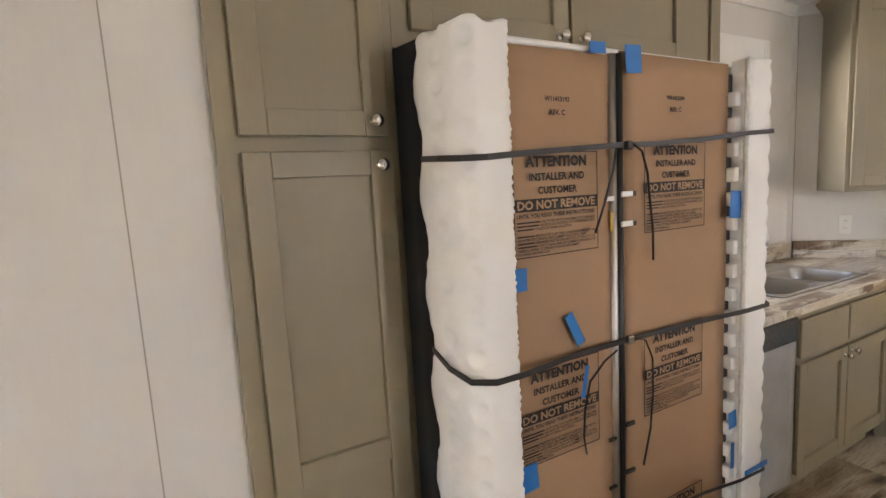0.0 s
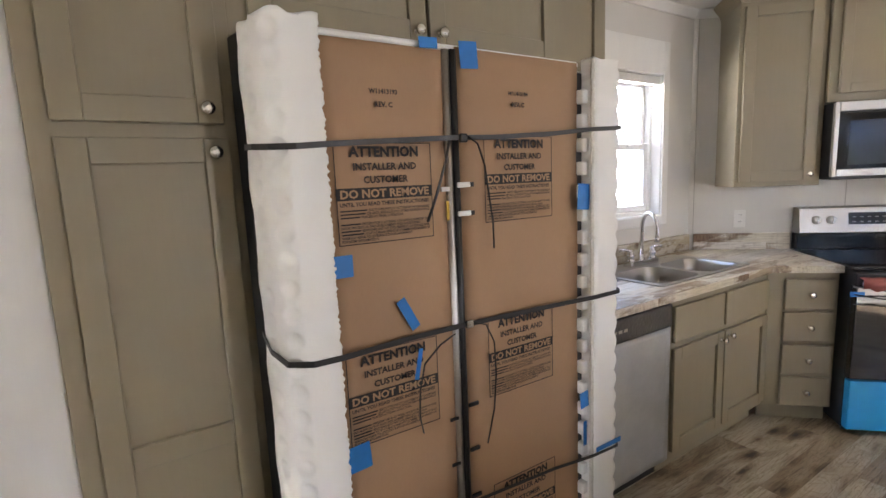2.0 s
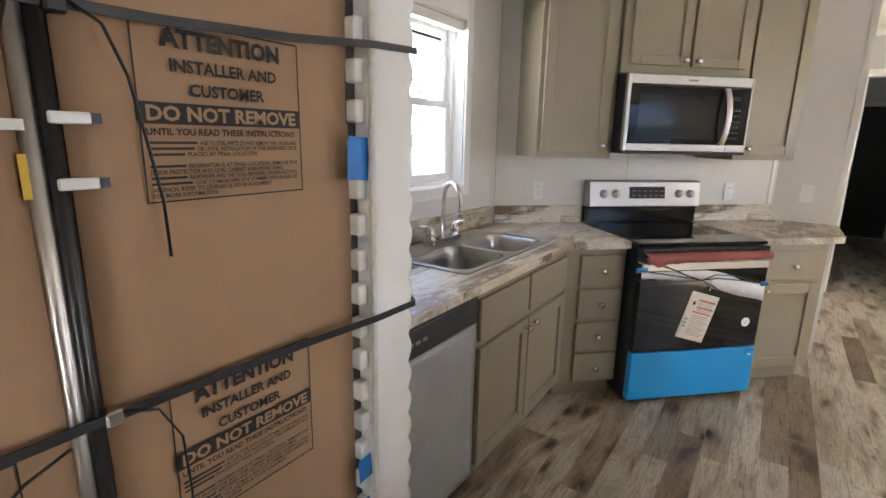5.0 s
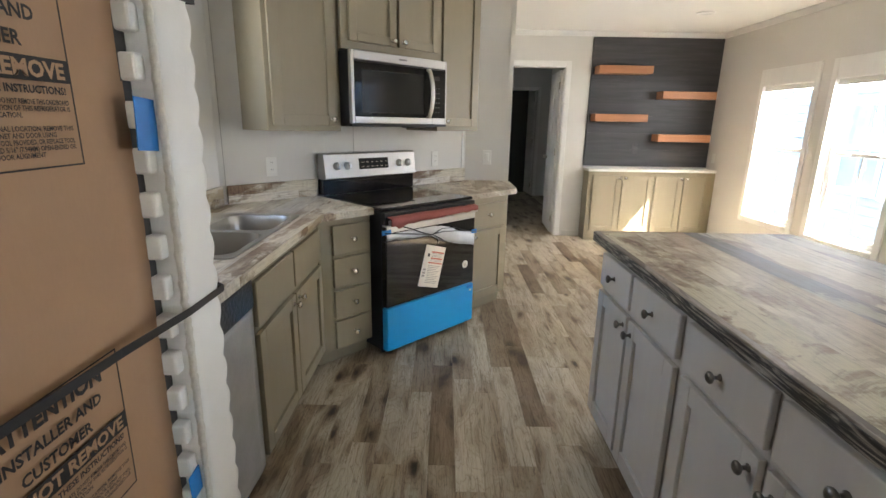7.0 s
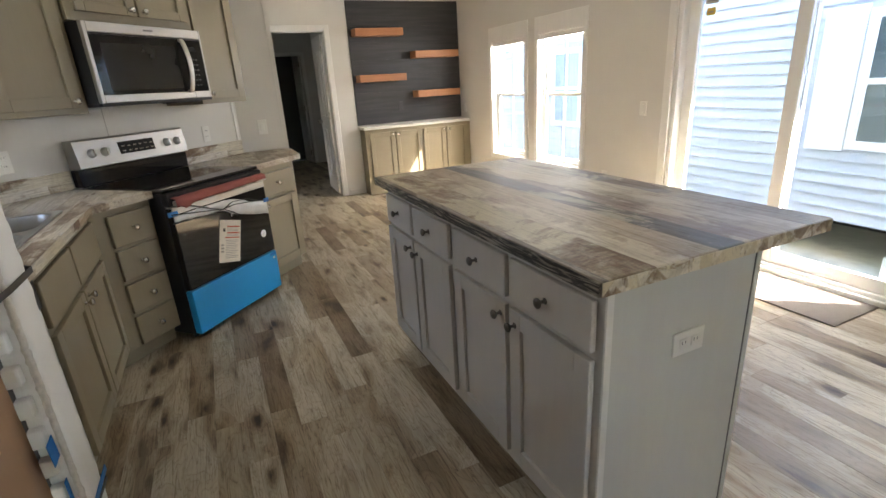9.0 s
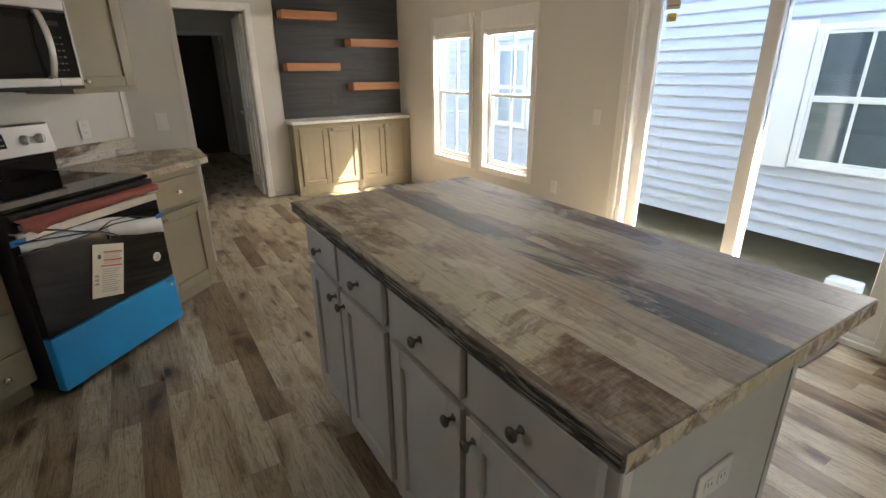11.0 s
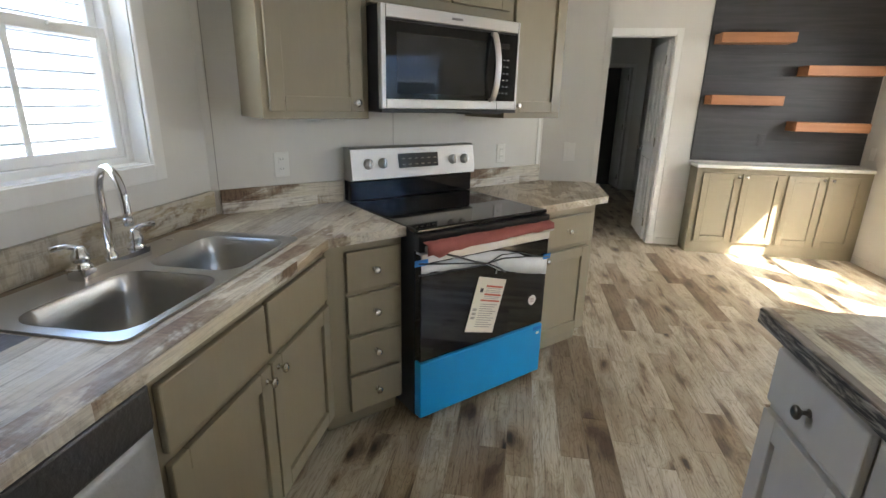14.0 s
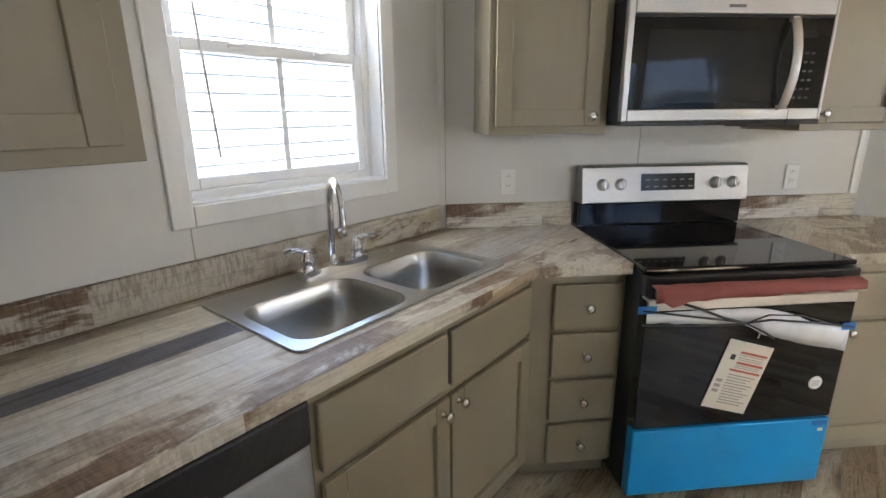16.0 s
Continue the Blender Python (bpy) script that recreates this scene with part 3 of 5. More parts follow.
# sliding patio door
pd = tagged(thing("door_1", pose(PATIO[1], YS, 0, 0, 0, 180), "white sliding glass patio door, closed", "patio door"), kind="structure")
W, H = PATIO[1] - PATIO[0], PATIO[3]
bm = bmesh.new()
box(bm, -0.07, 0.0, -0.016, 0, 0, H + 0.08, 0.003)
box(bm, W, W + 0.08, -0.016, 0, 0, H + 0.08, 0.003)
box(bm, 0, W, -0.016, 0, H, H + 0.08, 0.003)
part("casing", bm, WHITE_TRIM, pd)
bm = bmesh.new()
frame_bars(bm, 0, W, 0.02, H, 0.005, 0.115, 0.04)
part("door_frame", bm, VINYL, pd)
part("threshold", one_box(0.0, W, -0.02, 0.004, 0.0, 0.035, 0.004), VINYL, pd)
for k, (x0, x1, y) in enumerate(((0.04, 0.93, 0.075), (0.84, W - 0.04, 0.03))):
    bm = bmesh.new()
    frame_bars(bm, x0, x1, 0.06, H - 0.04, y, y + 0.04, 0.085)
    leaf = part("sliding_panel", bm, VINYL, pd)
    pane = part("pane", one_box(x0 + 0.07, x1 - 0.07, y + 0.018, y + 0.022, 0.13, H - 0.11), GLASS, leaf)
    pane.visible_shadow = False
for x0, x1, z0, z1, mt, lab in ((0.150, 0.255, 1.80, 1.90, PAPER, "white sticker on the glass"), (0.165, 0.235, 1.725, 1.775, YELLOW_LABEL, "yellow warning sticker on the glass")):
    st = part("sticker", one_box(x0, x1, 0.0905, 0.0920, z0, z1), mt, pd, lab)
    part("print_line", one_box(x0 + 0.012, x1 - 0.015, 0.0898, 0.0903, z0 + 0.018, z0 + 0.026), GREY_INK, st)
bm = bmesh.new()
hx = W - 0.085
tube(bm, [(hx, 0.03, 0.90), (hx, -0.015, 0.915), (hx, -0.03, 0.96), (hx, -0.034, 1.02), (hx, -0.03, 1.08), (hx, -0.015, 1.125), (hx, 0.03, 1.14)], 0.010, 8)
box(bm, hx - 0.018, hx + 0.018, 0.022, 0.031, 0.93, 1.11, 0.004)
part("handle", bm, VINYL, pd)
for z in (1.20, 1.92):
    bm = bmesh.new()
    lathe(bm, [(0.008, 0), (0.008, 0.004), (0.004, 0.006)], pose(0.885 - 0.05, 0.073, z, 90, 0, 0), 10)
    part("screw_cap", bm, BLACK, pd)

# passage doorway with an open white door
dw = tagged(thing("doorway_1", pose(XTV, 0.02, 0, 0, 0, -90), "white cased doorway into the hall", "doorway"), kind="structure")
bm = bmesh.new()
for y0, y1 in ((-0.014, 0.0), (0.11, 0.124)):
    box(bm, -0.06, 0.0, y0, y1, 0, 2.12, 0.003)
    box(bm, 0.705, 0.765, y0, y1, 0, 2.12, 0.003)
    box(bm, 0.0, 0.705, y0, y1, 2.06, 2.12, 0.003)
box(bm, 0.0, 0.012, 0.0, 0.11, 0, 2.06)
box(bm, 0.693, 0.705, 0.0, 0.11, 0, 2.06)
box(bm, 0.012, 0.693, 0.0, 0.11, 2.048, 2.06)
part("casing", bm, WHITE_TRIM, dw)


def panel_door(name, m, label, mat):
    ob = tagged(thing(name, m, label, "door"), kind="structure")
    bm = bmesh.new()
    box(bm, 0, 0.68, -0.0175, 0.0175, 0.01, 2.03, 0.002)
    part("door_leaf", bm, mat, ob)
    for side in (-1, 1):
        for z0, z1 in ((0.22, 0.86), (1.02, 1.86)):
            for x0, x1 in ((0.10, 0.31), (0.37, 0.58)):
                bm = bmesh.new()
                y0, y1 = sorted((side * 0.0176, side * 0.0235))
                frame_bars(bm, x0, x1, z0, z1, y0, y1, 0.016, 0.002)
                part("panel_moulding", bm, mat, ob)
    for side in (-1, 1):
        bm = bmesh.new()
        lathe(bm, [(0.024, 0), (0.024, 0.006), (0.010, 0.010), (0.010, 0.028), (0.024, 0.040), (0.026, 0.052), (0.014, 0.060)], pose(0.62, side * 0.0176, 0.95, -90 * side, 0, 0), 16)
        part("door_knob", bm, NICKEL, ob)
    for z in (0.2, 1.05, 1.85):
        bm = bmesh.new()
        box(bm, -0.012, 0.004, 0.012, 0.024, z - 0.045, z + 0.045, 0.002)
        part("hinge", bm, NICKEL, ob)
    return ob


panel_door("door_2", pose(XTV + 0.13, -0.668, 0, 0, 0, -3), "white panelled interior door standing open into the hall", WHITE_TRIM)

# hall beyond
HALL = 10.9
structure("wall_hall_south", one_box(XTV + 0.11, HALL, -1.35, -1.23, 0, CEIL), WALL, "plain hall wall", "wall")
structure("wall_hall_north", one_box(XTV + 0.11, HALL, 0.45, 0.57, 0, CEIL), WALL, "plain hall wall", "wall")
wall_with_openings("wall_hall_east", -1.35, 0.57, HALL, HALL + 0.11, [(-1.0, -0.32, 0.0, 2.0)], along="y")
# the room's lack of light is put into its near-black wall colour
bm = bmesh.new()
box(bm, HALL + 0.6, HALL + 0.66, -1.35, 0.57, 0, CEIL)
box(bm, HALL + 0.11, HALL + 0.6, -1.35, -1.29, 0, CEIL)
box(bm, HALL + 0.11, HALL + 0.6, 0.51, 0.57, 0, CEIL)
structure("wall_dark_room", bm, plain("unlit_wall_shade", (0.05, 0.048, 0.046), 0.8), "walls past the hall, coloured near-black for the unlit room", "wall")
d2 = tagged(thing("doorway_2", pose(HALL, -0.32, 0, 0, 0, -90), "white cased doorway into a dark room", "doorway"), kind="structure")
bm = bmesh.new()
box(bm, -0.06, 0.0, -0.014, 0, 0, 2.06, 0.003)
box(bm, 0.68, 0.74, -0.014, 0, 0, 2.06, 0.003)
box(bm, 0.0, 0.68, -0.014, 0, 2.0, 2.06, 0.003)
part("casing", bm, WHITE_TRIM, d2)
panel_door("door_3", pose(HALL + 0.13, -0.985, 0, 0, 0, 5), "white panelled door standing open into the dark room", WHITE_TRIM)

# ---- cabinets ----
def knob(parent, x, y, z, mat):
    """A mushroom knob whose stem points to -y."""
    bm = bmesh.new()
    lathe(bm, [(0.010, 0.0), (0.010, 0.002), (0.0055, 0.004), (0.005, 0.014), (0.010, 0.019), (0.0155, 0.024), (0.016, 0.028), (0.012, 0.032), (0.005, 0.034)], pose(x, y, z, 90, 0, 0), 14)
    part("knob", bm, mat, parent, "small satin metal knob")


def shaker_door(parent, x0, x1, z0, z1, mat, kmat, kx, kz, rails=(), y=-0.001, name="door", fw=0.058):
    """An overlay door: stiles and rails round recessed panels."""
    ob = part(name, one_box(x0 + 0.004, x1 - 0.004, y - 0.0065, y, z0 + 0.004, z1 - 0.004), mat, parent)
    for xa in (x0, x1 - fw):
        part("stile", one_box(xa, xa + fw, y - 0.0195, y - 0.0008, z0, z1, 0.002), mat, ob)
    for z in (z0, *rails, z1 - fw):
        part("rail", one_box(x0 + fw + 0.0003, x1 - fw - 0.0003, y - 0.0192, y - 0.0008, z, z + fw, 0.002), mat, ob)
    if kmat:
        knob(ob, kx, y - 0.019, kz, kmat)
    return ob


def slab_front(parent, x0, x1, z0, z1, mat, kmat, y=-0.001, kx=None):
    bm = bmesh.new()
    box(bm, x0, x1, y - 0.019, y, z0, z1, 0.005, 2)
    ob = part("drawer_front", bm, mat, parent)
    if kmat:
        knob(ob, (x0 + x1) / 2 if kx is None else kx, y - 0.019, (z0 + z1) / 2, kmat)
    return ob


def cabinet(name, m, w, d, z0, z1, label, group, mat, toe=0.0, side=None):
    """A carcass with a face frame; local x along its front, y into it, front at y = 0."""
    ob = thing(name, m, label, "cabinet", group)
    if name == "sink_base_cabinet":
        part("body", one_box(0, w, 0.018, d, z0 + toe, 0.70, 0.001), side or mat, ob)
        for x in (0.0, w - 0.018):
            part("side_panel", one_box(x, x + 0.018, 0.018, d, 0.7005, z1), side or mat, ob)
    else:
        part("body", one_box(0, w, 0.018, d, z0 + toe, z1, 0.001), side or mat, ob)
    part("face_frame", one_box(-0.001, w + 0.001, 0.0, 0.0175, z0 + toe, z1, 0.0015), mat, ob)
    if toe:
        part("toe_kick", one_box(0.0, w, 0.06, 0.075, z0, z0 + toe), side or mat, ob)
    return ob


def crown_of(ob, w, d, z, h, out, mat, back_only=False):
    bm = bmesh.new()
    ring = []
    for o, zz in ((0.004, z), (0.008, z + h * 0.25), (out * 0.55, z + h * 0.5), (out, z + h * 0.85), (out, z + h)):
        ring.append([bm.verts.new(p) for p in ((-o, -o, zz), (w + o, -o, zz), (w + o, d, zz), (-o, d, zz))])
    for a, b in zip(ring, ring[1:]):
        for i in range(4):
            bm.faces.new((a[i], a[(i + 1) % 4], b[(i + 1) % 4], b[i]))
    bm.faces.new(ring[0][::-1])
    bm.faces.new(ring[-1])
    part("crown_moulding", bm, mat, ob)


# pantry, refrigerator surround
YP = 1.505
c = cabinet("pantry_cabinet", pose(0.692, YP, 0), 0.413, 0.50, 0, 2.44, "tall olive-painted shaker pantry cabinet beside the refrigerator", "olive cabinets", OLIVE, 0.1, OLIVE_SIDE)
shaker_door(c, 0.045, 0.382, 1.612, 2.37, OLIVE, NICKEL, 0.345, 1.645)
shaker_door(c, 0.045, 0.388, 0.13, 1.578, OLIVE, NICKEL, 0.352, 1.543, rails=(0.797,))
c = cabinet("over_fridge_cabinet", pose(1.106, YP, 0), 1.149, 0.50, 1.825, 2.44, "wide olive-painted shaker cabinet above the refrigerator", "olive cabinets", OLIVE, 0, OLIVE_SIDE)
shaker_door(c, 0.047, 0.560, 1.868, 2.37, OLIVE, NICKEL, 0.525, 1.895)
shaker_door(c, 0.572, 1.105, 1.868, 2.37, OLIVE, NICKEL, 0.607, 1.895)
e = thing("end_panel", pose(2.232, YP + 0.004, 0), "olive side panel beside the refrigerator recess", "panel", "olive cabinets")
part("board", one_box(0, 0.022, 0, 0.50, 0, 1.822, 0.001), OLIVE_SIDE, e)
c = cabinet("upper_cabinet", pose(2.262, 1.69, 0), 0.475, 0.328, 1.33, 2.36, "olive-painted shaker wall cabinet beside the window", "olive cabinets", OLIVE, 0, OLIVE_SIDE)
shaker_door(c, 0.03, 0.437, 1.362, 2.335, OLIVE, NICKEL, 0.065, 1.40)
crown_of(c, 0.475, 0.328, 2.36, 0.075, 0.05, OLIVE)

# angled wall cabinets
WF = 5.56 * R2
c = cabinet("upper_cabinet", diag(1.565, WF, 0), 0.445, WD - WF, 1.335, 2.37, "olive-painted shaker wall cabinet left of the microwave", "olive cabinets", OLIVE, 0, OLIVE_SIDE)
c["label"] = "olive-painted shaker wall cabinet over the corner worktop"
shaker_door(c, 0.022, 0.412, 1.365, 2.345, OLIVE, NICKEL, 0.377, 1.40)
crown_of(c, 0.445, WD - WF, 2.37, 0.072, 0.055, OLIVE)
c = cabinet("upper_cabinet", diag(2.012, WF - 0.03, 0), 0.785, WD - WF + 0.03, 1.79, 2.385, "olive-painted two-door wall cabinet above the microwave", "olive cabinets", OLIVE, 0, OLIVE_SIDE)
shaker_door(c, 0.045, 0.385, 1.835, 2.36, OLIVE, NICKEL, 0.355, 1.865, fw=0.05)
shaker_door(c, 0.407, 0.745, 1.835, 2.36, OLIVE, NICKEL, 0.437, 1.865, fw=0.05)
crown_of(c, 0.785, WD - WF + 0.03, 2.385, 0.06, 0.055, OLIVE)
c = cabinet("upper_cabinet", diag(2.80, WF, 0), 0.425, WD - WF, 1.335, 2.37, "olive-painted shaker wall cabinet beside the return wall", "olive cabinets", OLIVE, 0, OLIVE_SIDE)
shaker_door(c, 0.030, 0.392, 1.365, 2.345, OLIVE, NICKEL, 0.064, 1.40)
crown_of(c, 0.425, WD - WF, 2.37, 0.072, 0.055, OLIVE)

# base cabinets
YB = 1.42
c = cabinet("sink_base_cabinet", pose(2.862, YB, 0), 0.918, 0.58, 0, 0.874, "olive-painted sink base cabinet with two doors", "olive cabinets", OLIVE, 0.1, OLIVE_SIDE)
slab_front(c, 0.012, 0.442, 0.668, 0.838, OLIVE, None)
slab_front(c, 0.458, 0.905, 0.668, 0.838, OLIVE, None)
shaker_door(c, 0.012, 0.445, 0.132, 0.640, OLIVE, NICKEL, 0.415, 0.600)
shaker_door(c, 0.455, 0.905, 0.132, 0.640, OLIVE, NICKEL, 0.487, 0.610)
WB = 5.20 * R2
c = cabinet("drawer_cabinet", diag(1.672, WB, 0), 0.345, WD - WB - 0.02, 0, 0.874, "narrow olive-painted cabinet with four drawers", "olive cabinets", OLIVE, 0.1, OLIVE_SIDE)
for z0, z1 in ((0.108, 0.278), (0.298, 0.462), (0.482, 0.650), (0.668, 0.838)):
    slab_front(c, 0.083, 0.330, z0, z1, OLIVE, NICKEL)
c = cabinet("base_cabinet", diag(2.79, WB, 0), 0.525, 0.19, 0, 0.874, "olive-painted base cabinet with one drawer and one door", "olive cabinets", OLIVE, 0.1, OLIVE_SIDE)
slab_front(c, 0.085, 0.480, 0.660, 0.830, OLIVE, NICKEL)
shaker_door(c, 0.085, 0.480, 0.115, 0.635, OLIVE, NICKEL, 0.118, 0.60)
bm = bmesh.new()
prism(bm, [(x - 4.9, y - 0.2) for x, y in (dxy(2.79, WB + 0.195), dxy(3.31, WB + 0.195), (5.455, 0.255), (5.455, 0.55), dxy(2.79, WD - 0.01))], 0.0, 0.874)
part("end_filler", bm, OLIVE_SIDE, c, "olive end panel", at=c.matrix_basis.inverted() @ pose(4.9, 0.2, 0))

# worktops
TOP, UND = 0.914, 0.876


def slab_with_hole(outline, holes, z0, z1):
    bm = bmesh.new()
    es = []
    for loop in [outline, *holes]:
        vs = [bm.verts.new((x, y, z1)) for x, y in loop]
        es += [bm.edges.new((vs[i], vs[(i + 1) % len(vs)])) for i in range(len(vs))]
    fs = [g for g in bmesh.ops.triangle_fill(bm, edges=es, use_beauty=True)["geom"] if isinstance(g, bmesh.types.BMFace)]
    ex = bmesh.ops.extrude_face_region(bm, geom=fs)["geom"]
    bmesh.ops.translate(bm, verts=[g for g in ex if isinstance(g, bmesh.types.BMVert)], vec=(0, 0, z0 - z1))
    return bm


def rounded(x0, x1, y0, y1, r, n=5):
    pts = []
    for cx, cy, a in ((x1 - r, y0 + r, -90), (x1 - r, y1 - r, 0), (x0 + r, y1 - r, 90), (x0 + r, y0 + r, 180)):
        for i in range(n + 1):
            b = radians(a + 90 * i / n)
            pts.append((cx + r * math.cos(b), cy + r * math.sin(b)))
    return pts


def local(pts, o):
    return [(x - o[0], y - o[1]) for x, y in pts]


SX0, SX1, SY0, SY1 = 2.895, 3.735, 1.485, 1.955
O = (2.26, 1.385)
wtop = thing("worktop", pose(O[0], O[1], 0), "weathered-board laminate worktop with the sink let in", "worktop", "worktops")
outline = [(2.26, 1.385), (3.755, 1.385), dxy(2.018, 3.635), dxy(2.018, WD), (XC, WN), (2.26, WN)]
part("slab", slab_with_hole(local(outline, O), [local(rounded(SX0 + 0.02, SX1 - 0.02, SY0 + 0.02, SY1 - 0.02, 0.04), O)], UND, TOP), LAMINATE_SINK, wtop)
bm = one_box(0.0, 1.745, WN - O[1] - 0.02, WN - O[1] - 0.001, TOP + 0.0005, 1.022, 0.002)
part("upstand", bm, LAMINATE_TAN, wtop, "low laminate upstand along the wall")
bm = one_box(0.012, 0.59, -0.02, -0.001, TOP + 0.0005, 1.022, 0.002)
part("upstand", bm, LAMINATE_UP, wtop, at=wtop.matrix_basis.inverted() @ diag(1.43, WD, 0))
part("nosing", one_box(0.002, 1.490, -0.0022, -0.0002, UND + 0.0005, TOP - 0.0015), LAMINATE_NOSE, wtop, "front edge printed like tan and brown boards")
O = dxy(2.79, 3.635)
wtop = thing("worktop", pose(O[0], O[1], 0), "short weathered-board laminate worktop beside the range", "worktop", "worktops")
bm = bmesh.new()
prism(bm, local([dxy(2.79, 3.635), (4.957, 0.188), (5.40, 0.188), (XE - 0.001, 0.245), (XE - 0.001, 6.03 - XE), dxy(2.79, WD - 0.001)], O), UND, TOP)
part("slab", bm, LAMINATE, wtop)
part("upstand", one_box(0.012, 0.635, -0.02, -0.001, TOP + 0.0005, 1.022, 0.002), LAMINATE_UP, wtop, at=wtop.matrix_basis.inverted() @ diag(2.805, WD, 0))
sheet = thing("leaflet", diag(3.08, 4.02, TOP + 0.001), "pale printed leaflet lying on the worktop", "leaflet")
part("paper", one_box(0, 0.22, 0, 0.15, 0, 0.0012), PAPER, sheet)
for i in range(5):
    part("print_line", one_box(0.02, 0.19 - 0.03 * (i % 2), 0.02 + i * 0.024, 0.027 + i * 0.024, 0.0012, 0.0016), GREY_INK, sheet)

# ---- sink and tap ----
sk = thing("kitchen_sink", pose(SX0, SY0, TOP), "double-bowl stainless steel drop-in sink", "sink")
W, D = SX1 - SX0, SY1 - SY0
bowls = [(0.030, 0.398, 0.022, 0.332), (0.442, 0.792, 0.022, 0.332)]
bm = slab_with_hole(rounded(0, W, 0, D, 0.03), [rounded(*b, 0.07, 6) for b in bowls], 0.0005, 0.007)
part("rim", bm, SINK_STEEL, sk)
for b in bowls:
    bm = bmesh.new()
    rings = []
    for ins, z in ((-0.001, 0.0065), (0.004, -0.004), (0.012, -0.06), (0.020, -0.135), (0.040, -0.160), (0.075, -0.168)):
        rings.append([bm.verts.new((x, y, z)) for x, y in rounded(b[0] + ins, b[1] - ins, b[2] + ins, b[3] - ins, max(0.02, 0.07 - ins * 0.3), 6)])
    for r0, r1 in zip(rings, rings[1:]):
        for i in range(len(r0)):
            f = bm.faces.new((r0[i], r0[(i + 1) % len(r0)], r1[(i + 1) % len(r0)], r1[i]))
            f.smooth = True
    bm.faces.new(rings[-1])
    bowl = part("bowl", bm, SINK_STEEL, sk)
    bm = bmesh.new()
    lathe(bm, [(0.042, 0.0), (0.042, 0.003), (0.034, 0.0035), (0.030, 0.001), (0.012, 0.001)], pose((b[0] + b[1]) / 2, (b[2] + b[3]) / 2, -0.167), 20)
    part("drain", bm, CHROME, bowl)
for x in (0.47, 0.60):
    bm = bmesh.new()
    lathe(bm, [(0.012, 0), (0.011, 0.003), (0.004, 0.004)], pose(x + 0.1, 0.43, 0.0072), 12)
    part("hole_cap", bm, SINK_STEEL, sk)
tp = thing("kitchen_tap", pose(3.305, 1.880, TOP + 0.0075), "chrome gooseneck tap with two lever handles", "tap")
bm = bmesh.new()
prism(bm, rounded(-0.132, 0.132, -0.030, 0.030, 0.014), 0, 0.030)
part("deck_plate", bm, CHROME, tp)
bm = bmesh.new()
lathe(bm, [(0.020, 0.018), (0.018, 0.035), (0.013, 0.045), (0.012, 0.06)], pose(0, 0, 0), 16)
pts = [(0, 0, 0.055), (0, 0, 0.20)] + [(0, -0.075 + 0.075 * math.cos(a), 0.215 + 0.085 * math.sin(a)) for a in [math.pi * i / 12 for i in range(13)]] + [(0, -0.152, 0.185), (0, -0.153, 0.165)]
tube(bm, pts, 0.0115, 12)
lathe(bm, [(0.013, 0), (0.0135, 0.016), (0.0115, 0.022)], pose(0, -0.153, 0.150), 14)
part("spout", bm, CHROME, tp, at=pose(0, 0, 0, 0, 0, -25))
for x, turn in ((-0.1, 150), (0.1, -15)):
    bm = bmesh.new()
    lathe(bm, [(0.027, 0.029), (0.026, 0.036), (0.019, 0.044), (0.023, 0.052), (0.023, 0.066), (0.017, 0.074), (0.018, 0.082), (0.010, 0.092)], pose(x, 0, 0), 16)
    a = radians(turn)
    tube(bm, [(x, 0, 0.086), (x + 0.03 * math.cos(a), 0.03 * math.sin(a), 0.096), (x + 0.066 * math.cos(a), 0.066 * math.sin(a), 0.093)], [0.009, 0.007, 0.010], 8)
    part("lever", bm, CHROME, tp)

# ---- dishwasher ----
dwsh = thing("dishwasher", pose(2.262, YB - 0.012, 0), "dishwasher in grey protective film with a dark control strip", "dishwasher")
part("body", one_box(0.0, 0.598, 0.03, 0.56, 0.10, 0.865), BLACK, dwsh)
part("toe_kick", one_box(0.0, 0.598, 0.075, 0.09, 0.0, 0.10), BLACK, dwsh)
bm = bmesh.new()
nx, nz = 14, 24
grid = [[bm.verts.new((0.004 + 0.588 * i / nx, 0.004 + 0.006 * noise.noise((i * 0.35, j * 0.22, 3.1)) * (0 < i < nx), 0.105 + 0.645 * j / nz)) for i in range(nx + 1)] for j in range(nz + 1)]
for j in range(nz):
    for i in range(nx):
        bm.faces.new((grid[j][i], grid[j][i + 1], grid[j + 1][i + 1], grid[j + 1][i])).smooth = True
sol = bmesh.ops.extrude_face_region(bm, geom=list(bm.faces))["geom"]
bmesh.ops.translate(bm, verts=[g for g in sol if isinstance(g, bmesh.types.BMVert)], vec=(0, 0.024, 0))
part("door_panel", bm, GREY_FILM, dwsh, "steel door under milky protective film")
bm = bmesh.new()
box(bm, 0.002, 0.596, -0.006, 0.03, 0.753, 0.862, 0.012, 3)
part("control_panel", bm, DARK_FILM, dwsh, "dark control strip under wrinkled plastic film")
for i in range(4):
    part("print_mark", one_box(0.14 + i * 0.035, 0.163 + i * 0.035, -0.0075, -0.0055, 0.80, 0.812), GREY_INK, dwsh)

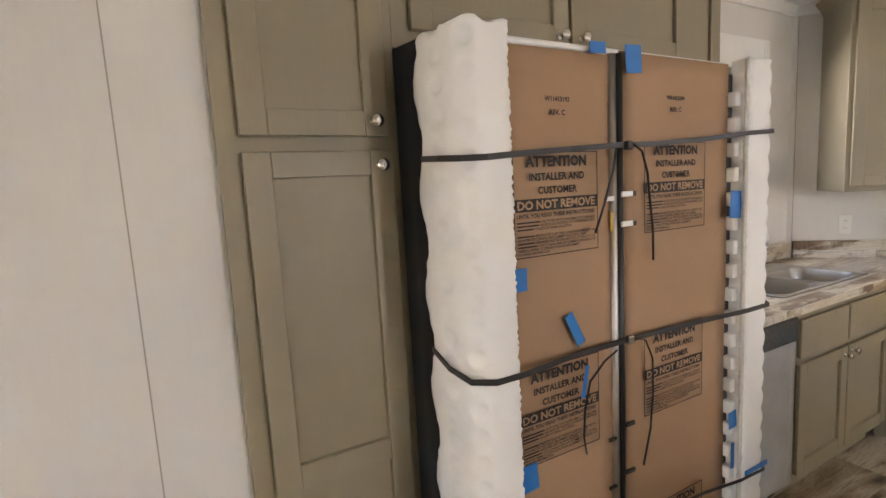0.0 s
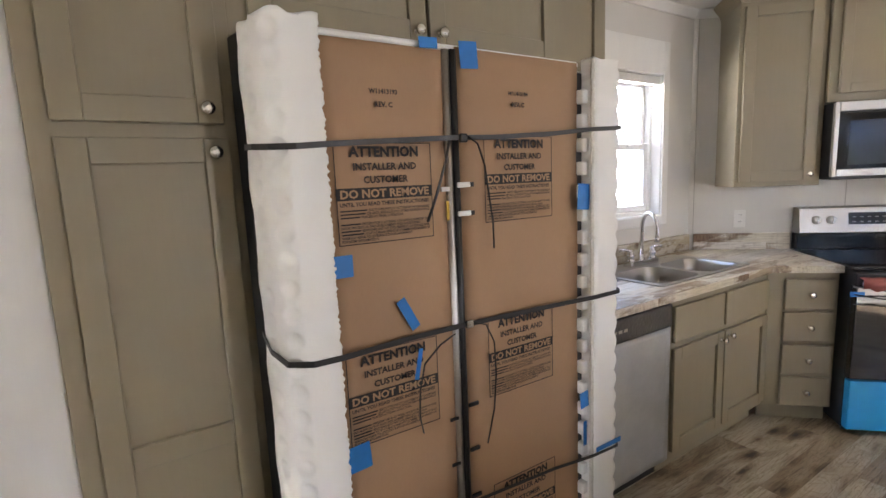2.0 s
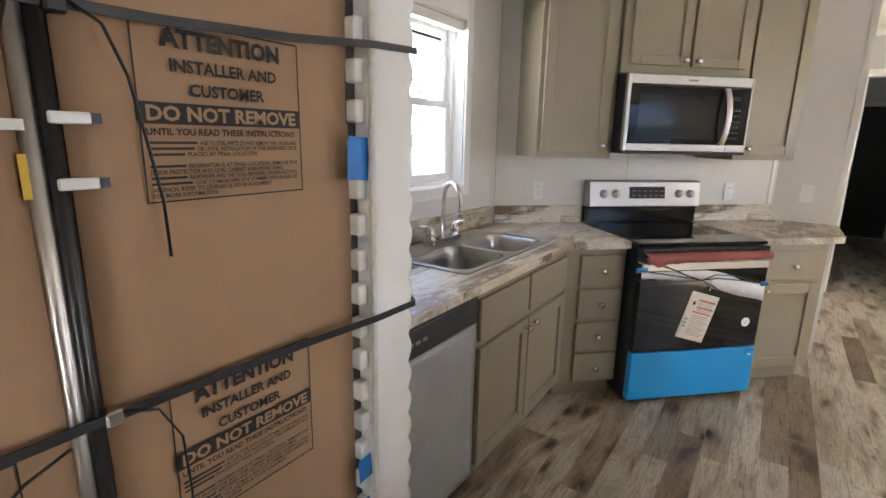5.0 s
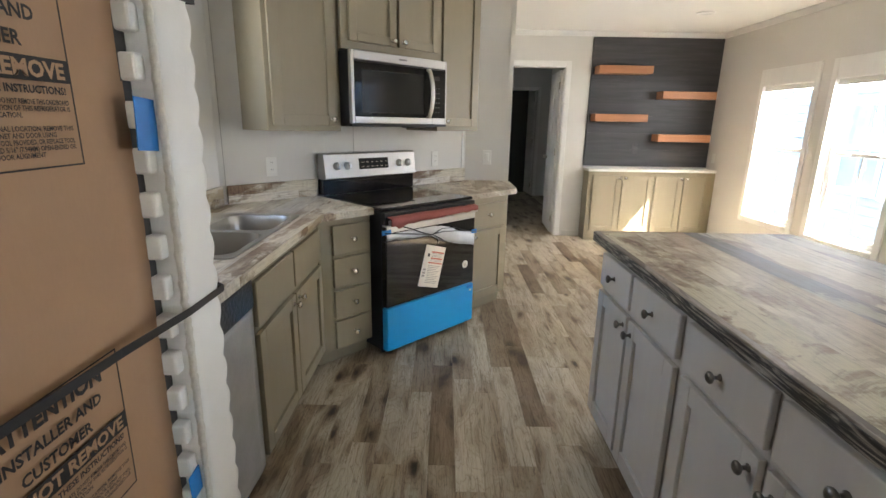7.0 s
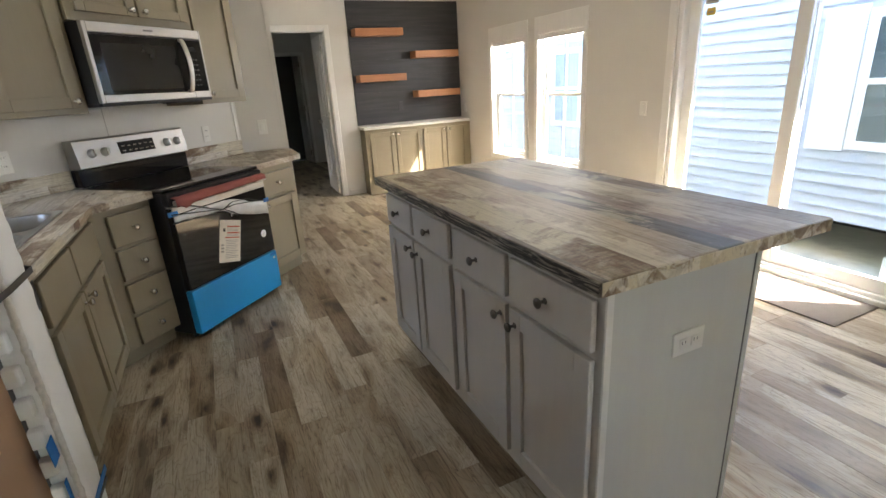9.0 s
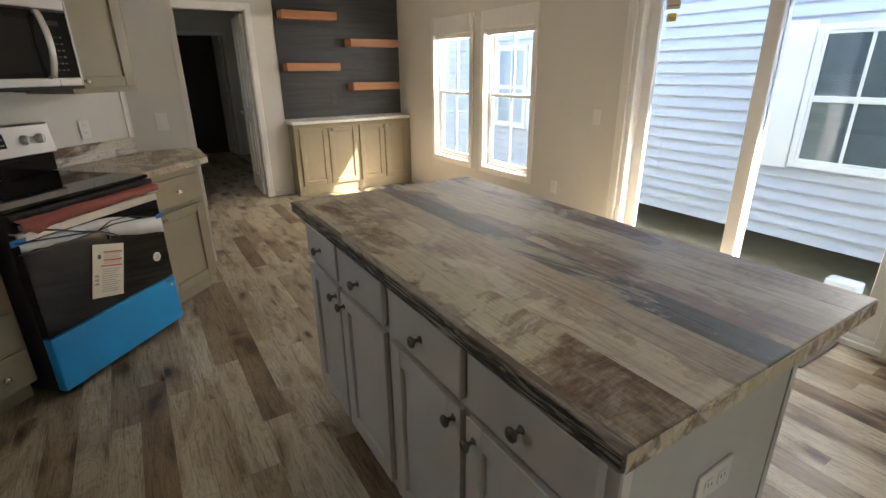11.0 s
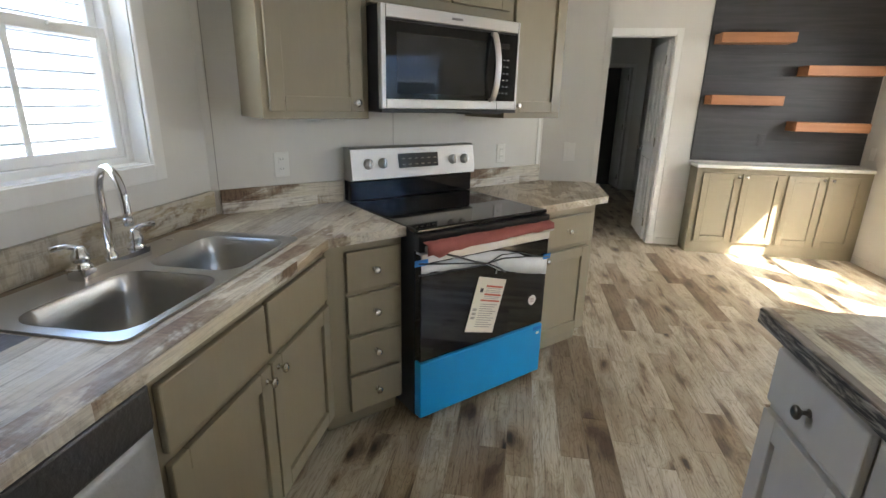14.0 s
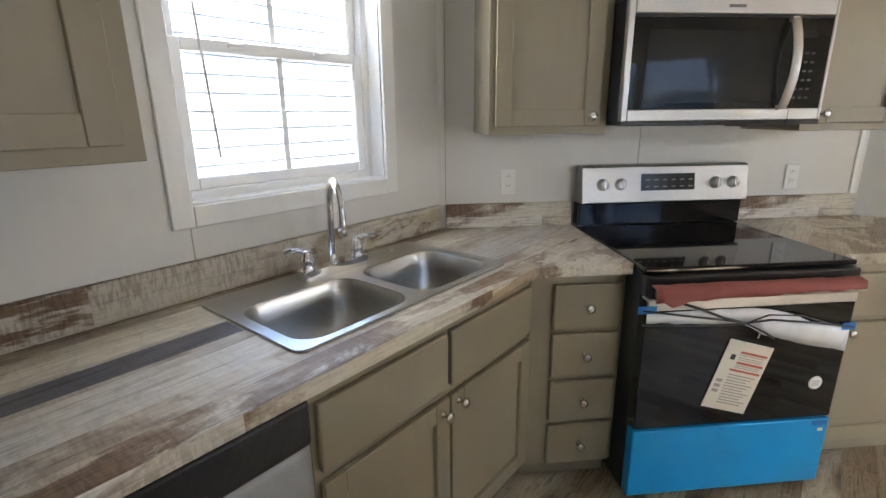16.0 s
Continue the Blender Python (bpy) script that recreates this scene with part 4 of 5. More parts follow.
# ---- range ----
rg = thing("electric_range", diag(2.022, 3.535, 0), "black glass and steel electric range with blue drawer film", "range")
RW = 0.762
part("body", one_box(0.004, RW - 0.004, 0.05, 0.70, 0.035, 0.898, 0.003), BLACK, rg)
bm = bmesh.new()
box(bm, 0.0, RW, 0.028, 0.655, 0.900, 0.918, 0.006, 2)
part("cooktop", bm, BLACK_GLASS, rg, "smooth black glass cooktop")
for x in (0.05, RW - 0.05):
    for y in (0.10, 0.62):
        bm = bmesh.new()
        lathe(bm, [(0.018, 0), (0.018, 0.02), (0.010, 0.036)], pose(x, y, 0), 10)
        part("foot", bm, BLACK, rg)
bm = bmesh.new()
box(bm, 0.002, RW - 0.002, 0.0, 0.045, 0.325, 0.815, 0.006, 2)
od = part("oven_door", bm, BLACK_GLASS, rg, "glossy black oven door")
bm = bmesh.new()
box(bm, 0.0, RW, 0.006, 0.05, 0.822, 0.896, 0.005)
part("vent_trim", bm, BLACK, rg)
bm = bmesh.new()
box(bm, 0.004, RW - 0.004, -0.006, 0.042, 0.778, 0.820, 0.004)
part("door_top_trim", bm, STEEL, rg, "brushed steel top trim of the oven door")
bm = bmesh.new()
tube(bm, [(0.02, -0.030, 0.838), (RW - 0.02, -0.030, 0.838)], 0.013, 12)
for x in (0.04, RW - 0.04):
    box(bm, x - 0.014, x + 0.014, -0.031, 0.01, 0.826, 0.850, 0.004)
hd = part("handle", bm, STEEL, od, "brushed steel bar handle")
bm = bmesh.new()
n = 26
top, bot = [], []
for i in range(n + 1):
    x = 0.006 + (RW - 0.034) * i / n
    dz = 0.006 * noise.noise((i * 0.7, 0.3, 0.0))
    top.append((x, -0.014, 0.876 + dz * 0.6))
    bot.append((x, -0.050, 0.826 + 0.018 * i / n + dz - (0.014 if i in (2, 3) else 0)))
va = [bm.verts.new(p) for p in top]
vm = [bm.verts.new((a[0], -0.047, a[2] - 0.006)) for a in top]
vb = [bm.verts.new(p) for p in bot]
for r0, r1 in ((va, vm), (vm, vb)):
    for i in range(n):
        bm.faces.new((r0[i], r0[i + 1], r1[i + 1], r1[i])).smooth = True
ex = bmesh.ops.extrude_face_region(bm, geom=list(bm.faces))["geom"]
bmesh.ops.translate(bm, verts=[g for g in ex if isinstance(g, bmesh.types.BMVert)], vec=(0, 0.004, -0.003))
part("foam_wrap", bm, RED_FOAM, od, "dull red foam wrap over the handle")
bm = bmesh.new()
box(bm, 0.002, RW - 0.002, -0.004, 0.045, 0.045, 0.318, 0.006, 2)
dr = part("storage_drawer", bm, BLUE_FILM, rg, "drawer front under bright blue protective film")
bm = one_box(RW - 0.07, RW - 0.012, -0.006, -0.0042, 0.292, 0.312)
part("film_tab", bm, BLUE_TAPE, dr)
part("white_tab", one_box(RW - 0.045, RW - 0.025, -0.0062, -0.0042, 0.268, 0.280), PAPER, dr)
bm = bmesh.new()
box(bm, 0.010, RW + 0.02, 0.655, 0.725, 0.918, 1.02, 0.004)
part("rear_riser", bm, BLACK_GLASS, rg, "black riser behind the cooktop")
bm = bmesh.new()
x0, x1 = 0.012, RW + 0.022
vs = [bm.verts.new((x, y, z)) for x in (x0, x1) for y, z in ((0.640, 1.022), (0.628, 1.028), (0.650, 1.178), (0.662, 1.186), (0.725, 1.186), (0.725, 1.022))]
for i in range(6):
    bm.faces.new((vs[i], vs[(i + 1) % 6], vs[6 + (i + 1) % 6], vs[6 + i]))
bm.faces.new(vs[:6])
bm.faces.new(vs[6:][::-1])
bg = part("control_panel", bm, STEEL, rg, "brushed steel control panel")
tilt = math.degrees(math.atan2(0.022, 0.15))


def on_panel(x, z):
    return pose(x, 0.628 + (z - 1.028) * 0.022 / 0.15 - 0.0006, z, 90 - tilt, 0, 0)


for x in (0.105, 0.187, 0.630, 0.712):
    bm = bmesh.new()
    lathe(bm, [(0.027, 0), (0.027, 0.004), (0.023, 0.006), (0.021, 0.020), (0.012, 0.022)], on_panel(x, 1.105), 20)
    kb = part("control_knob", bm, KNOB_SILVER, bg, "silver control knob")
    part("grip", one_box(-0.004, 0.004, -0.020, 0.020, 0.018, 0.027, 0.001), NICKEL, kb, at=on_panel(x, 1.105))
ds = part("display", one_box(-0.125, 0.125, -0.037, 0.037, 0, 0.002), DISPLAY, bg, "dark glass clock and keypad", at=on_panel(0.405, 1.112))
for i in range(6):
    for j in range(2):
        part("key_mark", one_box(-0.105 + i * 0.04, -0.085 + i * 0.04, -0.022 + j * 0.03, -0.018 + j * 0.03, 0.0021, 0.0026), GREY_INK, bg, at=on_panel(0.405, 1.112))
# hang tag, energy sticker, strap and tape on the oven door
M = pose(0.315, -0.0035, 0.665, 0, 16, 0)
tg = part("hang_tag", one_box(0.0, 0.175, -0.0008, 0.0008, -0.265, 0), PAPER, od, "cream hang tag with red and black print", at=M)
for z, h, x0, x1, mt in ((-0.035, 0.009, 0.06, 0.165, RED_INK), (-0.075, 0.009, 0.06, 0.165, RED_INK), (-0.105, 0.008, 0.045, 0.165, RED_INK)):
    part("print_bar", one_box(x0, x1, -0.0014, -0.0009, z - h, z), mt, tg)
for i in range(11):
    z = -0.125 - i * 0.011
    part("print_line", one_box(0.05, 0.155 - 0.012 * (i % 3), -0.0014, -0.0009, z - 0.004, z), GREY_INK, tg)
for z in (-0.048, -0.058, -0.066, -0.088, -0.096):
    part("print_line", one_box(0.06, 0.155, -0.0014, -0.0009, z - 0.003, z), GREY_INK, tg)
part("print_mark", one_box(0.028, 0.046, -0.0014, -0.0009, -0.072, -0.052), INK, tg)
for z in (-0.15, -0.17, -0.19):
    part("print_line", one_box(0.012, 0.036, -0.0014, -0.0009, z - 0.012, z), GREY_INK, tg)
bm = bmesh.new()
tube(bm, [(0.415, -0.004, 0.66), (0.418, -0.012, 0.70), (0.405, -0.008, 0.735)], 0.004, 6, 0.4)
part("tag_tie", bm, plain("clear_film", (0.55, 0.55, 0.55), 0.15), od)
bm = bmesh.new()
lathe(bm, [(0.026, 0), (0.026, 0.001), (0.02, 0.0012)], pose(0.672, 0.0, 0.468, 90, 0, 0), 24)
sk2 = part("round_sticker", bm, OUTLET, od, "round white sticker")
for i in range(3):
    part("print_line", one_box(0.658, 0.686, -0.0018, -0.0013, 0.458 + i * 0.008, 0.461 + i * 0.008), GREY_INK, sk2)
bm = bmesh.new()
tube(bm, [(-0.012, -0.006, 0.785), (0.10, -0.010, 0.766), (0.25, -0.012, 0.742), (0.352, -0.013, 0.724), (0.45, -0.012, 0.730), (0.60, -0.010, 0.712), (RW, -0.006, 0.684)], 0.006, 6, 0.5)
part("strap", bm, STRAP, od, "thin black cable strap")
bm = bmesh.new()
tube(bm, [(0.10, -0.010, 0.812), (0.18, -0.014, 0.785), (0.27, -0.014, 0.748), (0.352, -0.014, 0.724), (0.42, -0.014, 0.690), (0.46, -0.012, 0.665)], [0.010, 0.011, 0.010, 0.007, 0.010, 0.012], 6, 0.4)
tube(bm, [(-0.01, -0.008, 0.733), (0.10, -0.012, 0.728), (0.20, -0.013, 0.722), (0.352, -0.013, 0.722)], 0.006, 6, 0.5)
tube(bm, [(0.352, -0.015, 0.724), (0.43, -0.018, 0.752), (0.55, -0.016, 0.742), (0.66, -0.012, 0.706)], 0.0045, 6, 0.5)
part("strap_tail", bm, STRAP, od)
for x0, x1, z in ((-0.03, 0.035, 0.786), (RW - 0.04, RW + 0.01, 0.688)):
    part("tape", one_box(x0, x1, -0.0075, -0.0055, z - 0.013, z + 0.013), BLUE_TAPE, od)
# milky film sagging over the upper half of the door
bm = bmesh.new()
FILM = plain("milky_film", (0.68, 0.68, 0.67), 0.25, 0.0, var=0.25, scale=9.0, relief=0.4, coat=0.5)
nx = 30
xs = [0.004 + 0.752 * i / nx for i in range(nx + 1)]
top_of = [float(np.interp(x, (0, 0.36, 0.45, 0.53, 0.60, 0.76), (0.774, 0.774, 0.765, 0.742, 0.712, 0.684))) + 0.004 * noise.noise((x * 30, 0, 1)) for x in xs]
low_of = [float(np.interp(x, (0, 0.2, 0.352, 0.443, 0.60, 0.76), (0.738, 0.724, 0.715, 0.668, 0.625, 0.590))) + 0.006 * noise.noise((x * 22, 4, 1)) for x in xs]
mid_ = [bm.verts.new((x, -0.0040 - 0.003 * noise.noise((x * 25, 7, 1)), (a + b) / 2)) for x, a, b in zip(xs, top_of, low_of)]
hi = [bm.verts.new((x, -0.0024, z)) for x, z in zip(xs, top_of)]
lo = [bm.verts.new((x, -0.0030, z)) for x, z in zip(xs, low_of)]
for i in range(nx):
    bm.faces.new((hi[i], hi[i + 1], mid_[i + 1], mid_[i])).smooth = True
    bm.faces.new((mid_[i], mid_[i + 1], lo[i + 1], lo[i])).smooth = True
ex = bmesh.ops.extrude_face_region(bm, geom=list(bm.faces))["geom"]
bmesh.ops.translate(bm, verts=[g for g in ex if isinstance(g, bmesh.types.BMVert)], vec=(0, 0.0012, 0))
part("protective_film", bm, FILM, od, "crinkled milky film under the handle")

# ---- microwave ----
MWF = 5.395 * R2
mw = thing("microwave_oven", diag(2.012, MWF, 1.368), "stainless over-the-range microwave with a black glass door", "microwave")
MW, MH = 0.76, 0.412
part("body", one_box(0.0, MW, 0.028, WD - MWF - 0.002, 0.012, MH), BLACK, mw)
bm = bmesh.new()
box(bm, 0.05, MW - 0.05, 0.06, 0.30, -0.006, 0.012, 0.003)
part("underside_grille", bm, DARK_PLASTIC, mw)
part("lamp_cover", one_box(0.50, 0.70, 0.04, 0.16, -0.012, 0.011, 0.003), DARK_PLASTIC, mw)
bm = bmesh.new()
box(bm, 0.0, 0.022, 0.0, 0.028, 0.012, MH, 0.003)
box(bm, MW - 0.012, MW, 0.0, 0.028, 0.012, MH, 0.003)
box(bm, 0.022, MW - 0.012, 0.0, 0.028, 0.012, 0.052, 0.003)
box(bm, 0.022, MW - 0.012, 0.0, 0.028, MH - 0.050, MH, 0.003)
dr = part("door_frame", bm, STEEL, mw, "brushed steel door surround")
part("door_seam", one_box(0.628, 0.630, -0.0008, 0.002, 0.0, 0.048), BLACK, dr)
part("lower_lip", one_box(0.0, MW, 0.002, 0.028, -0.004, 0.0118, 0.002), BLACK, mw)
part("door_glass", one_box(0.021, 0.61, 0.004, 0.027, 0.046, MH - 0.060, 0.002), BLACK_GLASS, mw, "black glass door")
part("top_band", one_box(0.022, MW - 0.012, 0.003, 0.027, MH - 0.060, MH - 0.0505), BLACK, mw)
part("window_screen", one_box(0.075, 0.555, 0.0030, 0.0042, 0.075, MH - 0.10), plain("oven_screen", (0.016, 0.017, 0.018), 0.06, var=0.15), mw, "dark perforated screen behind the door glass")
cp = part("control_panel", one_box(0.612, MW - 0.011, 0.003, 0.027, 0.046, MH - 0.060, 0.002), BLACK_GLASS, mw)
part("clock", one_box(0.635, 0.695, 0.0018, 0.003, 0.288, 0.312), DISPLAY, cp)
for i in range(3):
    for j in range(6):
        part("key_mark", one_box(0.635 + i * 0.024, 0.649 + i * 0.024, 0.0022, 0.003, 0.085 + j * 0.030, 0.092 + j * 0.030), DARK_PLASTIC, cp)
bm = bmesh.new()
n = 14
ra, rb = [], []
for i in range(n + 1):
    a = -1 + 2 * i / n
    z = 0.05 + (MH - 0.115) * i / n
    y = -0.012 - 0.034 * (1 - a * a)
    ra.append([bm.verts.new((x, y + dy, z)) for x, dy in ((0.572, 0.0), (0.578, -0.008), (0.602, -0.008), (0.608, 0.0), (0.602, 0.006), (0.578, 0.006))])
for r0, r1 in zip(ra, ra[1:]):
    for k in range(6):
        bm.faces.new((r0[k], r0[(k + 1) % 6], r1[(k + 1) % 6], r1[k])).smooth = True
bm.faces.new(ra[0][::-1])
bm.faces.new(ra[-1])
for z in (0.052, MH - 0.068):
    box(bm, 0.578, 0.602, -0.014, 0.005, z - 0.006, z + 0.010)
part("handle", bm, STEEL, mw, "curved brushed steel handle")
part("badge", one_box(0.35, 0.41, -0.0012, 0.0, MH - 0.030, MH - 0.020), PEWTER, dr)

# ---- island ----
IX0, IX1, IYF = 1.735, 3.262, 0.042
isl = cabinet("kitchen_island", pose(IX1, IYF, 0, 0, 0, 180), IX1 - IX0, 0.535, 0, 0.912, "greige kitchen island base with four drawers and four doors", "", ISLAND_GREY, 0.1, ISLAND_PANEL)
isl["category"] = "kitchen island"
for x0, x1, kx in ((0.012, 0.335, 0.31), (0.358, 0.712, 0.387), (0.757, 1.117, 1.09), (1.142, 1.505, 1.172)):
    slab_front(isl, x0, x1, 0.735, 0.876, ISLAND_GREY, PEWTER)
    shaker_door(isl, x0, x1, 0.14, 0.712, ISLAND_GREY, PEWTER, kx, 0.672 if kx not in (0.387, 1.172) else 0.662)
part("corner_trim", one_box(IX1 - IX0 - 0.001, IX1 - IX0 + 0.006, 0.0, 0.022, 0.0, 0.911, 0.001), WHITE_TRIM, isl)
part("rear_panel", one_box(-0.004, IX1 - IX0 + 0.004, 0.537, 0.556, 0.0, 0.911, 0.001), ISLAND_PANEL, isl)
part("edge_gap", one_box(IX1 - IX0 + 0.0005, IX1 - IX0 + 0.0025, 0.530, 0.5365, 0.0, 0.911), DARK_PLASTIC, isl)
part("side_panel", one_box(IX1 - IX0, IX1 - IX0 + 0.0022, 0.0225, 0.5298, 0.0, 0.911), ISLAND_PANEL, isl)
it = thing("island_worktop", pose(1.70, -0.765, 0), "weathered-board laminate island worktop with a dark rough edge", "worktop", "worktops")
bm = bmesh.new()
box(bm, 0, 1.605, 0, 0.858, 0.914, 0.953, 0.004, 2)
part("slab", bm, LAMINATE_ISLAND, it)
part("edge_band", one_box(0.004, 1.601, 0.8582, 0.8600, 0.915, 0.950), EDGE, it, "dark rough-grained edge band")
part("end_band", one_box(-0.0018, -0.0002, 0.004, 0.854, 0.9155, 0.9500), LAMINATE_PALE, it, "pale mottled edge band")


def outlet(m, label, horizontal=False, switch=False, size=(0.07, 0.115)):
    """A cover plate with its sockets or toggle, facing local -y."""
    ob = thing("wall_switch" if switch else "wall_outlet", m, label, "switch" if switch else "outlet", "wall plates")
    w, h = size if not horizontal else size[::-1]
    bm = bmesh.new()
    box(bm, -w / 2, w / 2, -0.006, 0.0, -h / 2, h / 2, 0.003, 2)
    part("cover_plate", bm, OUTLET, ob)
    if switch:
        part("rocker", one_box(-0.016, 0.016, -0.010, -0.0058, -0.033, 0.033, 0.002), OUTLET, ob)
        return ob
    for k in (-1, 1):
        cx, cz = (k * 0.022, 0) if horizontal else (0, k * 0.022)
        bm = bmesh.new()
        box(bm, cx - 0.015, cx + 0.015, -0.0085, -0.0058, cz - 0.015, cz + 0.015, 0.002)
        so = part("socket", bm, OUTLET, ob)
        for dx in (-0.006, 0.006):
            part("slot", one_box(cx + dx - 0.001, cx + dx + 0.001, -0.0089, -0.0084, cz - 0.001, cz + 0.008), BLACK, so)
    return ob


outlet(diag(1.722, WD, 1.117), "white duplex outlet on the angled wall")
outlet(diag(3.095, WD, 1.110), "white duplex outlet beside the range")
outlet(pose(XE, 0.385, 1.11, 0, 0, -90), "white light switch on the return wall", switch=True, size=(0.075, 0.12))
outlet(pose(4.07, YS, 1.075, 0, 0, 180), "white light switch beside the patio door", switch=True)
outlet(pose(4.48, YS, 0.44, 0, 0, 180), "white duplex outlet low on the wall")
outlet(pose(7.26, YS, 1.02, 0, 0, 180), "white light switch above the console", switch=True)
outlet(pose(IX0 - 0.0025, -0.250, 0.693, 0, 0, -90), "white horizontal outlet on the island's end", horizontal=True)

# ---- media wall ----
tv = thing("accent_wall_panel", pose(XTV - 0.012, -0.98, 0, 0, 0, -90), "charcoal board accent wall above the console", "wall panel")
for k, (z0, z1) in enumerate(((0.90, 1.10), (1.1002, 1.30), (1.3002, 1.50), (1.5002, 1.70), (1.7002, 1.90), (1.9002, 2.10), (2.1002, 2.392))):
    part("board", one_box(0.0, 1.535, 0.0, 0.011, z0, z1, 0.0005), DARK_BOARD, tv)
for y, z in ((-1.02, 1.975), (-1.02, 1.435), (-1.79, 1.70), (-1.79, 1.21)):
    sh = thing("floating_shelf", pose(XTV - 0.013, y, z, 0, 0, -90), "thick honey-coloured wooden floating shelf", "shelf", "floating shelves")
    bm = bmesh.new()
    box(bm, 0.0, 0.625, -0.19, 0.0, 0.0, 0.085, 0.003)
    part("plank", bm, wood("honey_wood_run", (0.31, 0.125, 0.052), (0.46, 0.205, 0.09), axis="x") if "honey_wood_run" not in bpy.data.materials else bpy.data.materials["honey_wood_run"], sh)
ob = outlet(pose(XTV - 0.0125, -1.60, 1.11, 0, 0, -90), "dark outlet on the charcoal panel")
for o in ob.children_recursive:
    o.data.materials[0] = DARK_PLASTIC
cons = cabinet("media_console", pose(7.16, -1.0, 0, 0, 0, -90), 1.528, 0.228, 0, 0.85, "olive-painted media console with four shaker doors", "olive cabinets", OLIVE, 0, OLIVE_SIDE)
for x0, x1, kx in ((0.055, 0.395, 0.368), (0.412, 0.775, 0.44), (0.81, 1.135, 1.108), (1.155, 1.475, 1.182)):
    shaker_door(cons, x0, x1, 0.125, 0.805, OLIVE, NICKEL, kx, 0.775)
ct = thing("console_top", pose(7.135, -0.985, 0.851, 0, 0, -90), "white laminate top on the media console", "worktop", "worktops")
part("slab", one_box(0, 1.54, 0, 0.252, 0, 0.032, 0.003), WHITE_LAMINATE, ct)

# ceiling downlight
dl = thing("ceiling_downlight", pose(6.32, -1.73, CEIL), "small white recessed ceiling light, switched off", "ceiling light")
bm = bmesh.new()
lathe(bm, [(0.085, -0.001), (0.085, -0.008), (0.065, -0.012), (0.06, -0.004)], pose(0, 0, 0), 24)
part("trim_ring", bm, VINYL, dl)

# door mat
mt = thing("door_mat", pose(2.20, -2.50, 0.0), "small grey-brown carpet mat before the patio door", "mat")
bm = bmesh.new()
box(bm, 0, 0.75, 0, 0.44, 0.001, 0.010, 0.003)
part("carpet", bm, MAT_FIBRE, mt)

# floor register by the south wall
vt = thing("floor_vent", pose(1.55, -2.42, 0), "brown metal floor vent", "vent")
part("frame", one_box(0, 0.28, 0, 0.11, 0.001, 0.006, 0.002), plain("brown_metal", (0.12, 0.085, 0.06), 0.5, 0.5), vt)
for i in range(8):
    part("slat", one_box(0.02 + i * 0.031, 0.034 + i * 0.031, 0.015, 0.095, 0.0062, 0.009), bpy.data.materials["brown_metal"], vt)

# ---- packaged refrigerator ----
FX, FY = 1.105, 1.245
fr = thing("packaged_refrigerator", pose(FX, FY, 0), "refrigerator still packed in cardboard, white foam posts and straps", "refrigerator")
part("body", one_box(0.03, 1.05, 0.06, 0.72, 0.03, 1.775, 0.01), BLACK, fr, "dark steel refrigerator body")
part("door", one_box(0.05, 0.452, 0.008, 0.058, 0.10, 1.772, 0.006), STEEL, fr)
part("door", one_box(0.484, 1.03, 0.008, 0.058, 0.10, 1.772, 0.006), STEEL, fr)
part("top_wrap", one_box(0.115, 0.955, 0.0, 0.30, 1.776, 1.795, 0.006), FOAM, fr, "white foam sheet on the top")
bm = bmesh.new()
tube(bm, [(0.456, -0.006, 0.10), (0.456, -0.006, 1.778)], 0.011, 8)
part("door_handle", bm, STEEL, fr, "long steel door handle")
bm = bmesh.new()
tube(bm, [(0.474, -0.010, 0.10), (0.474, -0.010, 1.778)], 0.0115, 8)
part("door_handle", bm, BLACK, fr, "long handle in black sleeve")
part("door_gap", one_box(0.453, 0.483, 0.0, 0.05, 0.10, 1.77), BLACK_CLOTH, fr)
# black wrap loosely hanging at the side
bm = bmesh.new()
nz = 40
a, b_ = [], []
for j in range(nz + 1):
    z = 0.02 + 1.795 * j / nz
    w = 0.012 * math.sin(j * 0.55) + 0.010 * noise.noise((j * 0.31, 1.0, 0.0))
    a.append(bm.verts.new((-0.006, 0.243, z)))
    b_.append(bm.verts.new((0.022 + w * 0.3, 0.085 + w, z)))
for j in range(nz):
    bm.faces.new((a[j], b_[j], b_[j + 1], a[j + 1])).smooth = True
ex = bmesh.ops.extrude_face_region(bm, geom=list(bm.faces))["geom"]
bmesh.ops.translate(bm, verts=[g for g in ex if isinstance(g, bmesh.types.BMVert)], vec=(0.006, 0.002, 0))
part("black_wrap", bm, BLACK_CLOTH, fr, "loose black plastic wrap")

cards = []
for x0, x1, z1 in ((0.118, 0.448, 1.775), (0.488, 0.940, 1.788)):
    bm = bmesh.new()
    nx, nz = 8, 30
    g = [[bm.verts.new((x0 + (x1 - x0) * i / nx, -0.006 - 0.0035 * noise.noise((x0 * 9 + i * 0.3, j * 0.18, 2.0)), 0.10 + (z1 - 0.10) * j / nz)) for i in range(nx + 1)] for j in range(nz + 1)]
    for j in range(nz):
        for i in range(nx):
            bm.faces.new((g[j][i], g[j][i + 1], g[j + 1][i + 1], g[j + 1][i])).smooth = True
    ex = bmesh.ops.extrude_face_region(bm, geom=list(bm.faces))["geom"]
    bmesh.ops.translate(bm, verts=[q for q in ex if isinstance(q, bmesh.types.BMVert)], vec=(0, 0.005, 0))
    cards.append(part("cardboard_sheet", bm, CARD, fr, "plain brown cardboard with printed notices"))


